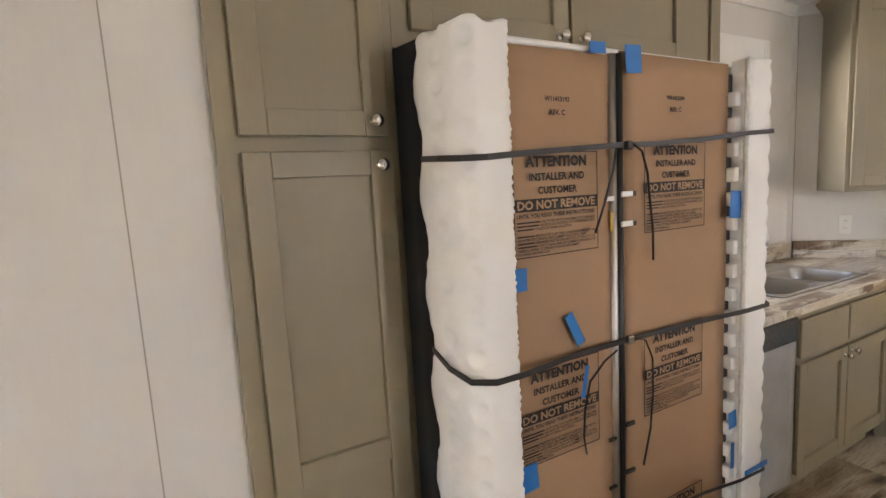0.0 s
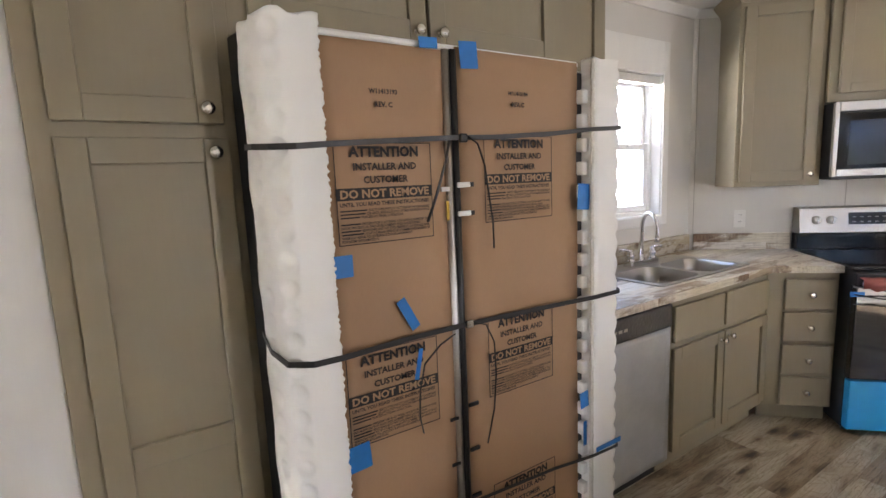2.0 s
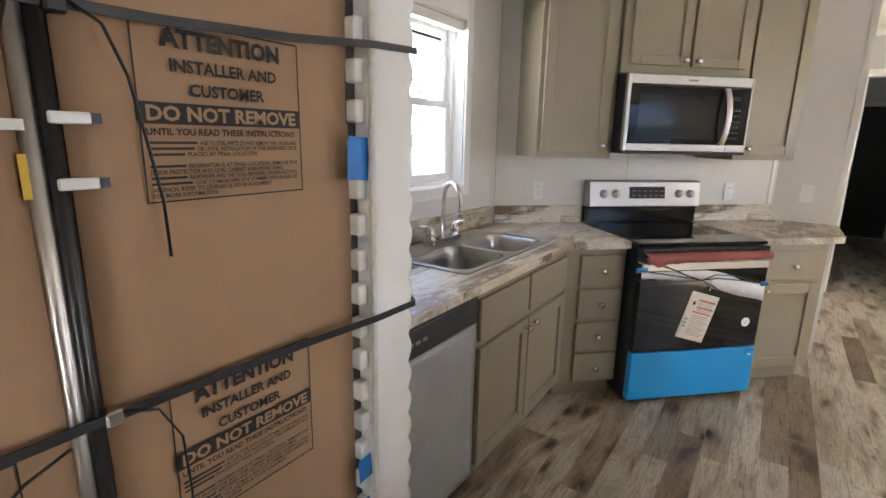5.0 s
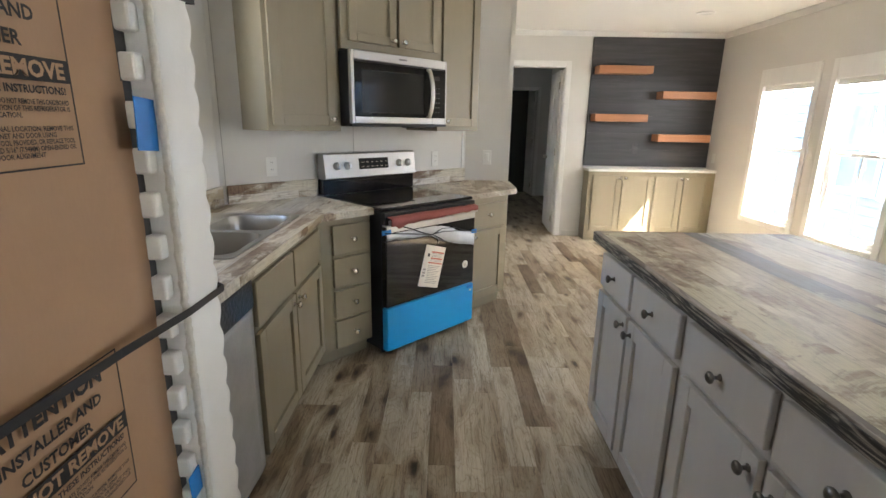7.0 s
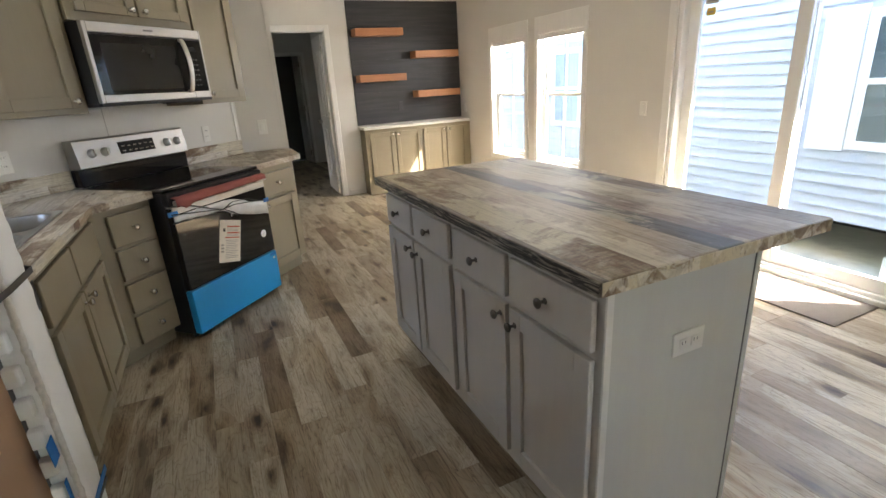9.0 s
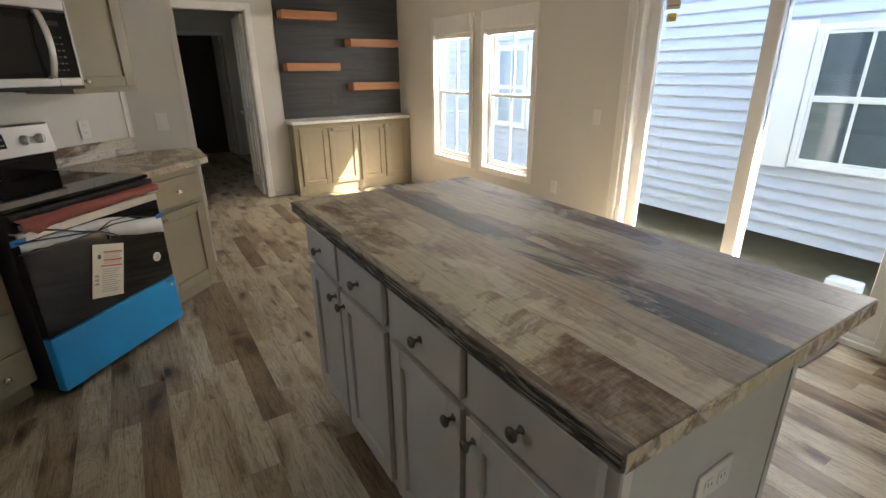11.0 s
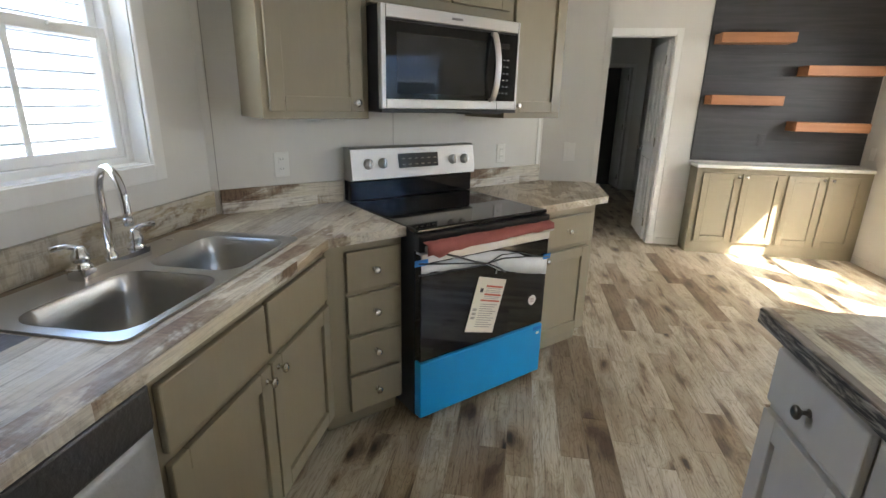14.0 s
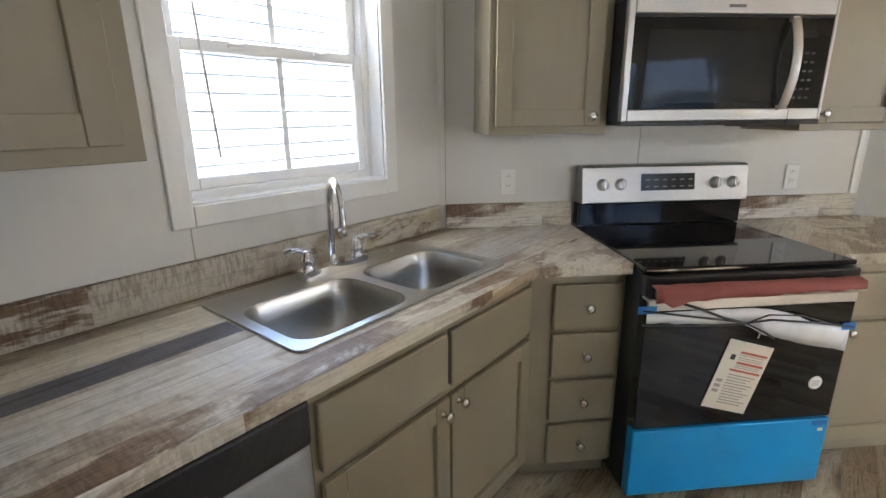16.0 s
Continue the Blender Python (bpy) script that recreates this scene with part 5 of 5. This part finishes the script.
def words(text, x, z, width=None, size=None, bold=0.0):
    """Upright lettering as a mesh, its left end at x and its baseline at z."""
    cu = bpy.data.curves.new("lettering", "FONT")
    cu.body, cu.size, cu.resolution_u, cu.offset = text, 1.0, 2, bold
    ob = bpy.data.objects.new("lettering", cu)
    scene.collection.objects.link(ob)
    bpy.context.view_layer.update()
    me = bpy.data.meshes.new_from_object(ob.evaluated_get(bpy.context.evaluated_depsgraph_get()))
    bpy.data.objects.remove(ob)
    co = np.empty(len(me.vertices) * 3)
    me.vertices.foreach_get("co", co)
    co = co.reshape(-1, 3)
    lo, hi = co[:, 0].min(), co[:, 0].max()
    ky = size if size else width / (hi - lo)
    kx = width / (hi - lo) if width else ky
    out = np.zeros_like(co)
    out[:, 0] = x + (co[:, 0] - lo) * kx
    out[:, 2] = z + co[:, 1] * ky
    me.vertices.foreach_set("co", out.ravel())
    bm = bmesh.new()
    bm.from_mesh(me)
    bpy.data.meshes.remove(me)
    return bm


def merged(parts):
    bm = bmesh.new()
    for p in parts:
        me = bpy.data.meshes.new("m")
        p.to_mesh(me)
        p.free()
        bm.from_mesh(me)
        bpy.data.meshes.remove(me)
    return bm


NOTICE = [(0.30, "AGE TO STEEL PARTS, DO NOT REMOVE THIS CARDBOARD"), (0.28, "OR UNTIL INSTALLATION OF THIS REFRIGERATOR IS"), (0.22, "PLACED AT FINAL LOCATION."), None,
          (0.22, "FRIGERATOR IS AT FINAL LOCATION, REMOVE THIS"), (0.0, "DOOR PROTECTOR AND LEVEL CABINET AND DOOR USING"), (0.22, "REWDRIVER AND THE TOOL PROVIDED, OR REPLACE TOOL"),
          (0.25, "11/16\" (17.46mm) AND 5/16\" (7.94MM) OPEN-ENDED OR"), (0.0, "WRENCH. REFER TO LEVELING & DOOR ALIGNMENT"), (0.0, "FOR MORE INFORMATION.")]


def notice_meshes():
    """The notice, 0.255 wide and 0.235 high, its lower left corner at the origin."""
    W, H = 0.255, 0.235
    ink = [one_box(0, W, -0.0004, 0, 0, 0.0022), one_box(0, W, -0.0004, 0, H - 0.0022, H), one_box(0, 0.0022, -0.0004, 0, 0.0022, H - 0.0022), one_box(W - 0.0022, W, -0.0004, 0, 0.0022, H - 0.0022)]
    ink.append(one_box(0.0022, W - 0.0022, -0.0004, 0, 0.1035, 0.1315))
    ink.append(words("ATTENTION", 0.036, 0.203, 0.183, bold=0.045))
    ink.append(words("INSTALLER AND", 0.046, 0.172, 0.166, bold=0.03))
    ink.append(words("CUSTOMER", 0.070, 0.142, 0.118, bold=0.03))
    ink.append(words("UNTIL YOU READ THESE INSTRUCTIONS!", 0.008, 0.0895, 0.235, size=0.0125, bold=0.03))
    z = 0.0765
    for row in NOTICE:
        if row:
            lead, text = row
            x = 0.008
            if lead:
                ink.append(one_box(x, x + lead * 0.235 - 0.004, -0.0003, 0, z + 0.0012, z + 0.0045))
                x += lead * 0.235
            n = len(text) / 48.0
            ink.append(words(text, x, z, min(0.245 - x, 0.235 * n * 0.90), size=0.0082, bold=0.02))
        z -= 0.0078
    white = words("DO NOT REMOVE", 0.010, 0.1085, 0.235, size=0.0265, bold=0.035)
    return mesh_of("notice_print", merged(ink), INK), mesh_of("notice_heading", white, CARD)


ink_me, head_me = notice_meshes()
for card, x, z in ((0, 0.143, 1.313), (0, 0.137, 0.815), (1, 0.567, 1.333), (1, 0.564, 0.825), (1, 0.570, 0.312), (0, 0.137, 0.30)):
    p = new("printed_notice", ink_me)
    p.parent = cards[card]
    p.matrix_basis = pose(x, -0.0122, z)
    q = new("notice_heading", head_me)
    q.parent = cards[card]
    q.matrix_basis = pose(x, -0.0130, z)
for card, x, code in ((0, 0.245, "W11413193"), (1, 0.662, "W11413194")):
    part("stock_number", merged([words(code, x - 0.006, 1.660 + 0.018 * card, 0.074, bold=0.04), words("REV. C", x + 0.008, 1.630 + 0.018 * card, 0.046, bold=0.04)]), INK, cards[card], at=pose(0, -0.0122, 0))


def foam_post(name, left):
    """A moulded foam corner post; dimpled or scalloped outer side, ragged inner edge."""
    bm = bmesh.new()
    nz = 220
    z0, z1 = 0.04, 1.80
    if left:
        sec = [(0.118, -0.012), (0.118, -0.045), (0.105, -0.051), (0.085, -0.053), (0.068, -0.054), (0.052, -0.053), (0.038, -0.050), (0.026, -0.044), (0.016, -0.036), (0.007, -0.026), (0.000, -0.014),
               (-0.006, 0.000), (-0.010, 0.014), (-0.013, 0.028), (-0.015, 0.042), (-0.016, 0.056), (-0.016, 0.070), (-0.015, 0.085), (-0.013, 0.100), (-0.010, 0.120), (0.012, 0.120), (0.026, 0.06), (0.03, 0.0), (0.07, -0.008)]
    else:
        sec = [(0.962, 0.0), (0.962, -0.050), (0.985, -0.056), (1.010, -0.056), (1.035, -0.056), (1.060, -0.055), (1.082, -0.050), (1.094, -0.035), (1.098, -0.015), (1.094, 0.01), (1.088, 0.04), (1.085, 0.08), (1.060, 0.08), (1.055, 0.0), (1.0, 0.0), (0.98, 0.0)]
    rows_ = []
    pitch = 0.059
    if left:
        fine = [sec[0], sec[1]]
        for p, q in zip(sec[1:18], sec[2:19]):
            fine += [(p[0] + (q[0] - p[0]) * k / 3, p[1] + (q[1] - p[1]) * k / 3) for k in (1, 2, 3)]
        keys = [0, 1] + [1 + 3 * k for k in range(1, 18)]
        mids = (keys[8], keys[13])
        last = len(fine)
        sec = fine + sec[19:]
        nz = 440
    ARC = [0.0]
    for p, q in zip(sec, sec[1:]):
        ARC.append(ARC[-1] + math.hypot(q[0] - p[0], q[1] - p[1]))
    for j in range(nz + 1):
        z = z0 + (z1 - z0) * j / nz
        ring = []
        for i, (x, y) in enumerate(sec):
            dx = dy = 0.0
            if left:
                for mid, ph in ((ARC[mids[0]], 0.0), (ARC[mids[1]], 0.4)):
                    dz = (z / pitch + ph + 0.5) % 1.0 - 0.5
                    r2 = ((ARC[i] - mid) / 0.0215) ** 2 + (dz * pitch / 0.0215) ** 2
                    k = 0.0078 * max(0.0, 1.0 - r2) ** 0.8 if 4 < i < last else 0.0
                    dx += k * (0.75 if mid == ARC[mids[0]] else 1.0)
                    dy += k * (0.66 if mid == ARC[mids[0]] else 0.2)
                if i == last:
                    dy += 0.014 * math.sin(j * 0.11) + 0.008 * noise.noise((j * 0.14, 0, 5))
                if i <= 1:
                    dx = 0.006 * noise.noise((j * 0.55, i * 0.2, 1.5))
            else:
                if 6 <= i <= 10:
                    dx = -0.013 * (1 - abs(math.sin(math.pi * z / 0.066)))
                if i <= 1:
                    dx = 0.003 * noise.noise((j * 0.45, i * 0.3, 7.5))
            ring.append(bm.verts.new((x + dx, y + dy, z + 0.014 * noise.noise((x * 30, y * 30, 3)) * (j == nz))))
        rows_.append(ring)
    n = len(sec)
    for r0, r1 in zip(rows_, rows_[1:]):
        for i in range(n):
            f = bm.faces.new((r0[i], r0[(i + 1) % n], r1[(i + 1) % n], r1[i]))
            f.smooth = i > 0
    bm.faces.new(rows_[0])
    bm.faces.new(rows_[-1][::-1])
    return part(name, bm, FOAM, fr, "white moulded foam corner post")


fl = foam_post("foam_post", True)
fp = foam_post("foam_post", False)
# torn edge and teeth of the second post
bm = bmesh.new()
pts = [(0.962 + 0.003 * noise.noise((i * 0.9, 2, 2)), -0.046 + 0.003 * noise.noise((i * 0.7, 5, 2)), 0.05 + 1.745 * i / 200) for i in range(201)]
tube(bm, pts, [0.006 + 0.003 * abs(noise.noise((i * 1.7, 0, 9))) for i in range(201)], 6)
part("torn_edge", bm, FOAM_EDGE, fp, "rough torn foam edge")
tooth = mesh_of("tooth", one_box(0.938, 0.964, -0.030, 0.0, -0.021, 0.021, 0.005, 2), FOAM)
z = 0.10
while z < 1.73:
    t = new("tooth", tooth)
    t.parent = fp
    t.matrix_basis = pose(0, 0, z)
    z += 0.0722
# the shade between the teeth is drawn as a solid dark strip
part("shadow_gap", one_box(0.936, 0.961, -0.0045, -0.001, 0.06, 1.76), DARK_PLASTIC, fr, "dark strip standing in for shade beside the foam teeth")


def band(pts, w, name="strap", mat=STRAP, label="", thick=0.0016, parent=fr, tilt=0.0):
    """A flat band of height w through plan-and-height points."""
    bm = bmesh.new()
    pts = [Vector(p) for p in pts]
    rings = []
    for i, p in enumerate(pts):
        d = (pts[min(i + 1, len(pts) - 1)] - pts[max(i - 1, 0)])
        n = Vector((d.y, -d.x, 0))
        n = n.normalized() if n.length > 1e-6 else Vector((0, -1, 0))
        up = n.cross(d).normalized() if d.length > 0 else Vector((0, 0, 1))
        if up.z < 0 and abs(up.z) > 0.3:
            up = -up
        rings.append([bm.verts.new(p + up * (w / 2 * s) + n * (thick * k)) for s, k in ((-1, 0), (1, 0), (1, 1), (-1, 1))])
    for r0, r1 in zip(rings, rings[1:]):
        for k in range(4):
            bm.faces.new((r0[k], r0[(k + 1) % 4], r1[(k + 1) % 4], r1[k]))
    bm.faces.new(rings[0])
    bm.faces.new(rings[-1][::-1])
    return part(name, bm, mat, parent, label)


# three straps run from the wrap, round both posts
band([(-0.018, 0.10, 1.545), (-0.020, 0.02, 1.540), (0.000, -0.036, 1.536), (0.05, -0.056, 1.536), (0.12, -0.052, 1.541), (0.30, -0.026, 1.552), (0.46, -0.024, 1.560), (0.60, -0.026, 1.563), (0.80, -0.036, 1.574), (0.96, -0.056, 1.588), (1.08, -0.060, 1.594), (1.102, -0.03, 1.600)], 0.013, label="flat black plastic packing strap")
band([(-0.018, 0.10, 1.115), (-0.020, 0.02, 1.092), (0.000, -0.036, 1.074), (0.05, -0.056, 1.068), (0.12, -0.052, 1.066), (0.30, -0.026, 1.064), (0.46, -0.024, 1.064), (0.60, -0.026, 1.063), (0.80, -0.036, 1.062), (0.96, -0.056, 1.064), (1.08, -0.060, 1.066), (1.102, -0.03, 1.068)], 0.014, label="flat black plastic packing strap")
band([(-0.018, 0.10, 0.60), (0.000, -0.036, 0.55), (0.05, -0.056, 0.545), (0.30, -0.026, 0.542), (0.46, -0.024, 0.538), (0.80, -0.036, 0.525), (0.96, -0.056, 0.520), (1.08, -0.060, 0.518), (1.102, -0.03, 0.520)], 0.010, label="flat black plastic packing strap")
for z in (1.558, 1.064):
    bm = bmesh.new()
    box(bm, 0.478, 0.500, -0.036, -0.022, z - 0.010, z + 0.012, 0.003)
    part("strap_buckle", bm, NICKEL if z < 1.2 else STRAP, fr)
# loose strap tails
for pts, r in (([(0.445, -0.03, 1.552), (0.428, -0.035, 1.50), (0.400, -0.032, 1.42), (0.372, -0.028, 1.352)], 0.0042),
               ([(0.500, -0.03, 1.565), (0.530, -0.035, 1.545), (0.552, -0.034, 1.49), (0.566, -0.030, 1.42), (0.580, -0.028, 1.34), (0.583, -0.026, 1.262)], 0.0042),
               ([(0.44, -0.03, 1.048), (0.39, -0.034, 1.03), (0.34, -0.034, 0.99), (0.325, -0.03, 0.92), (0.322, -0.028, 0.85), (0.332, -0.026, 0.80)], 0.0035),
               ([(0.495, -0.03, 1.07), (0.54, -0.036, 1.055), (0.567, -0.036, 1.00), (0.574, -0.032, 0.90), (0.566, -0.030, 0.80), (0.540, -0.028, 0.70)], 0.0035)):
    bm = bmesh.new()
    tube(bm, pts, r, 6, 0.45)
    part("strap_tail", bm, STRAP, fr)
# blue tape tabs
for x0, x1, z0, z1, y, m in ((0.124, 0.172, 1.240, 1.292, -0.0135, 0), (0.122, 0.186, 0.755, 0.822, -0.0135, -4), (0.378, 0.430, 1.774, 1.800, -0.014, -3), (0.494, 0.550, 1.735, 1.802, -0.018, -4), (0.908, 0.962, 1.345, 1.425, -0.036, 4), (0.920, 0.958, 0.690, 0.745, -0.036, -5), (0.935, 0.950, 0.555, 0.64, -0.036, 0)):
    bm = bmesh.new()
    box(bm, -(x1 - x0) / 2, (x1 - x0) / 2, -0.0008, 0.0008, -(z1 - z0) / 2, (z1 - z0) / 2)
    part("tape", bm, BLUE_TAPE, fr, "torn piece of blue tape", at=pose((x0 + x1) / 2, y, (z0 + z1) / 2, 0, m, 0))
part("tape", one_box(-0.013, 0.013, -0.0008, 0.0008, -0.045, 0.045), BLUE_TAPE, fr, at=pose(0.308, -0.020, 1.125, 0, -28, 0))
part("tape", one_box(-0.006, 0.006, -0.0008, 0.0008, -0.040, 0.040), BLUE_TAPE, fr, at=pose(0.322, -0.036, 0.995, 0, 12, 0))
part("tape", one_box(0.97, 1.095, -0.0615, -0.0595, 0.530, 0.546), BLUE_TAPE, fr)
for z in (1.44, 1.365):
    part("clip", one_box(0.470, 0.512, -0.024, -0.018, z - 0.007, z + 0.007, 0.002), OUTLET, fr)
    part("clip_end", one_box(0.512, 0.522, -0.024, -0.018, z - 0.006, z + 0.006), BLACK, fr)
part("yellow_label", one_box(0.440, 0.452, -0.0135, -0.0125, 1.35, 1.40), YELLOW_LABEL, fr)
part("hinge_clip", one_box(0.425, 0.450, -0.016, -0.012, 1.425, 1.437), OUTLET, fr)
for z in (0.80, 0.665, 0.52):
    part("clip", one_box(0.425, 0.452, -0.016, -0.012, z - 0.004, z + 0.004), BLACK, fr)
    part("clip", one_box(0.488, 0.520, -0.018, -0.012, z + 0.02, z + 0.030), BLACK, fr)


# ---- outside ----
bm = bmesh.new()
n = 24
g = [[bm.verts.new((-60 + 130 * i / n, -60 + 120 * j / n, -0.42)) for i in range(n + 1)] for j in range(n + 1)]
for j in range(n):
    for i in range(n):
        bm.faces.new((g[j][i], g[j][i + 1], g[j + 1][i + 1], g[j + 1][i]))
structure("ground", bm, GROUND, "bare greenish gravel ground between the houses", "ground")


def sided_house(name, m, length, height, mat, label, pitch, cut=()):
    """A neighbouring home: lapped boards on a wall facing local -y, roof, near-black block as shade beneath."""
    ob = thing(name, m, label, "house")
    part("wall", one_box(0, length, 0.03, 4.0, 0, height), mat, ob)
    rows_ = int(height / pitch)
    me = None
    for k in range(rows_):
        bm = bmesh.new()
        vs = [bm.verts.new((x, y, z)) for x in (0, length) for y, z in ((0.028, 0), (-0.003, 0.0), (-0.003, 0.011), (0.018, pitch), (0.028, pitch))]
        for i in range(5):
            bm.faces.new((vs[i], vs[(i + 1) % 5], vs[5 + (i + 1) % 5], vs[5 + i]))
        bm.faces.new(vs[:5])
        bm.faces.new(vs[5:][::-1])
        if me is None:
            me = mesh_of("siding_board", bm, mat)
        else:
            bm.free()
        b = new("siding_board", me)
        b.parent = ob
        b.matrix_basis = pose(0, 0, k * pitch)
    # solid block coloured as the shade under the raised floor
    part("underside", one_box(0.2, length - 0.2, 1.2, 3.8, -0.37, -0.002), UNDERFLOOR_SHADE, ob)
    bm = bmesh.new()
    vs = [bm.verts.new((x, y, z)) for x in (-0.2, length + 0.2) for y, z in ((-0.05, height), (2.0, height + 0.75), (4.2, height), (4.2, height + 0.06), (2.0, height + 0.83), (-0.05, height + 0.06))]
    for i in range(6):
        bm.faces.new((vs[i], vs[(i + 1) % 6], vs[6 + (i + 1) % 6], vs[6 + i]))
    bm.faces.new(vs[:6])
    bm.faces.new(vs[6:][::-1])
    part("roof", bm, ROOFING, ob)
    return ob


def house_window(ob, x0, x1, z0, z1, shutter, glass=DARK_PANE):
    bm = bmesh.new()
    frame_bars(bm, x0, x1, z0, z1, -0.03, 0.0, 0.05)
    w = part("window", bm, VINYL, ob)
    zm = (z0 + z1) / 2
    for a, b in ((z0 + 0.05, zm), (zm, z1 - 0.05)):
        bm = bmesh.new()
        frame_bars(bm, x0 + 0.05, x1 - 0.05, a, b, -0.022, -0.004, 0.025)
        part("sash", bm, VINYL, w)
        part("pane", one_box(x0 + 0.07, x1 - 0.07, -0.012, -0.006, a + 0.02, b - 0.02), glass, w)
    part("mullion", one_box((x0 + x1) / 2 - 0.012, (x0 + x1) / 2 + 0.012, -0.018, -0.011, z0 + 0.07, z1 - 0.07), VINYL, w)
    if shutter:
        bm = bmesh.new()
        box(bm, shutter[0], shutter[1], -0.028, -0.002, z0 - 0.02, z1 + 0.04, 0.004)
        part("shutter", bm, VINYL, ob, "plain white shutter")


# local x runs towards -x because the wall faces north
hs = sided_house("neighbour_house", pose(16.0, -4.3, -0.05, 0, 0, 180), 26.0, 2.44, SIDING_BLUE, "pale blue sided neighbouring home close to the patio door", 0.110)
house_window(hs, 16.0 - 3.40, 16.0 - 2.64, 0.66, 1.80, (16.0 - 3.73, 16.0 - 3.41))
house_window(hs, 16.0 - 2.55, 16.0 - 1.79, 0.66, 1.80, None)
house_window(hs, 16.0 - 7.6, 16.0 - 6.9, 0.66, 1.80, (16.0 - 6.88, 16.0 - 6.58), REFLECTION_PANE)
mtr = thing("utility_box", pose(2.55, -4.0, -0.42), "small pale utility box on the ground outside", "utility box")
part("box", one_box(0, 0.22, 0, 0.14, 0, 0.28, 0.01), VINYL, mtr)
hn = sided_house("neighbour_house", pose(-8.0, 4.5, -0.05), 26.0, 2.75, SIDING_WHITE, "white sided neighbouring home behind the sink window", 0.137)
ew = thing("own_eave", pose(0, 0, 0), "own home's roof and eave", "roof")
part("roof_deck", one_box(XW - 0.5, 12.0, YS - 0.38, WN + 0.40, CEIL + 0.082, CEIL + 0.16), ROOFING, ew)
# unseen slab added to cut off sun falling through the patio door
part("porch_roof", one_box(1.4, 3.95, YS - 0.95, YS - 0.385, 2.30, 2.36), VINYL, ew)

# ---- floor pieces ----
PL, PW = 0.86, 0.1145
flo = tagged(new("floor"), "greige wood-look vinyl plank floor with dark knots", "floor", "", "structure")
rnd = random.Random(5)
plank_meshes = {}


def plank(x0, x1, y0, y1, owner):
    key = (round(x1 - x0, 2), round(y1 - y0, 3))
    if key not in plank_meshes:
        lx, ly = key
        bm = bmesh.new()
        e, d = 0.0011, 0.0010
        lo = [bm.verts.new(p) for p in ((0, 0, -0.004), (lx, 0, -0.004), (lx, ly, -0.004), (0, ly, -0.004))]
        mi = [bm.verts.new(p) for p in ((0, 0, -d), (lx, 0, -d), (lx, ly, -d), (0, ly, -d))]
        hi = [bm.verts.new(p) for p in ((e, e, 0), (lx - e, e, 0), (lx - e, ly - e, 0), (e, ly - e, 0))]
        for r0, r1 in ((lo, mi), (mi, hi)):
            for i in range(4):
                bm.faces.new((r0[i], r0[(i + 1) % 4], r1[(i + 1) % 4], r1[i]))
        bm.faces.new(hi)
        plank_meshes[key] = mesh_of("plank", bm, FLOOR)
    ob = new("plank", plank_meshes[key])
    ob.parent = owner
    ob.matrix_basis = pose(x0, y0, 0)


def lay(xa, xb, ya, yb, owner):
    y = ya
    while y < yb - 0.01:
        y1 = min(y + PW, yb)
        x = xa - rnd.choice((0.0, 0.14, 0.29, 0.43, 0.57, 0.72))
        while x < xb - 0.02:
            plank(max(x, xa), min(x + PL, xb), y, y1, owner)
            x += PL
        y = y1


lay(-0.3, XTV + 0.05, YS, WN - 0.02, flo)
lay(XW, -0.3, YS, 1.53, tagged(new("floor_west"), "vinyl plank floor of the living end", "floor", "", "structure"))
lay(XTV + 0.05, HALL + 0.55, -1.23, 0.45, tagged(new("floor_hall"), "vinyl plank floor of the hall", "floor", "", "structure"))
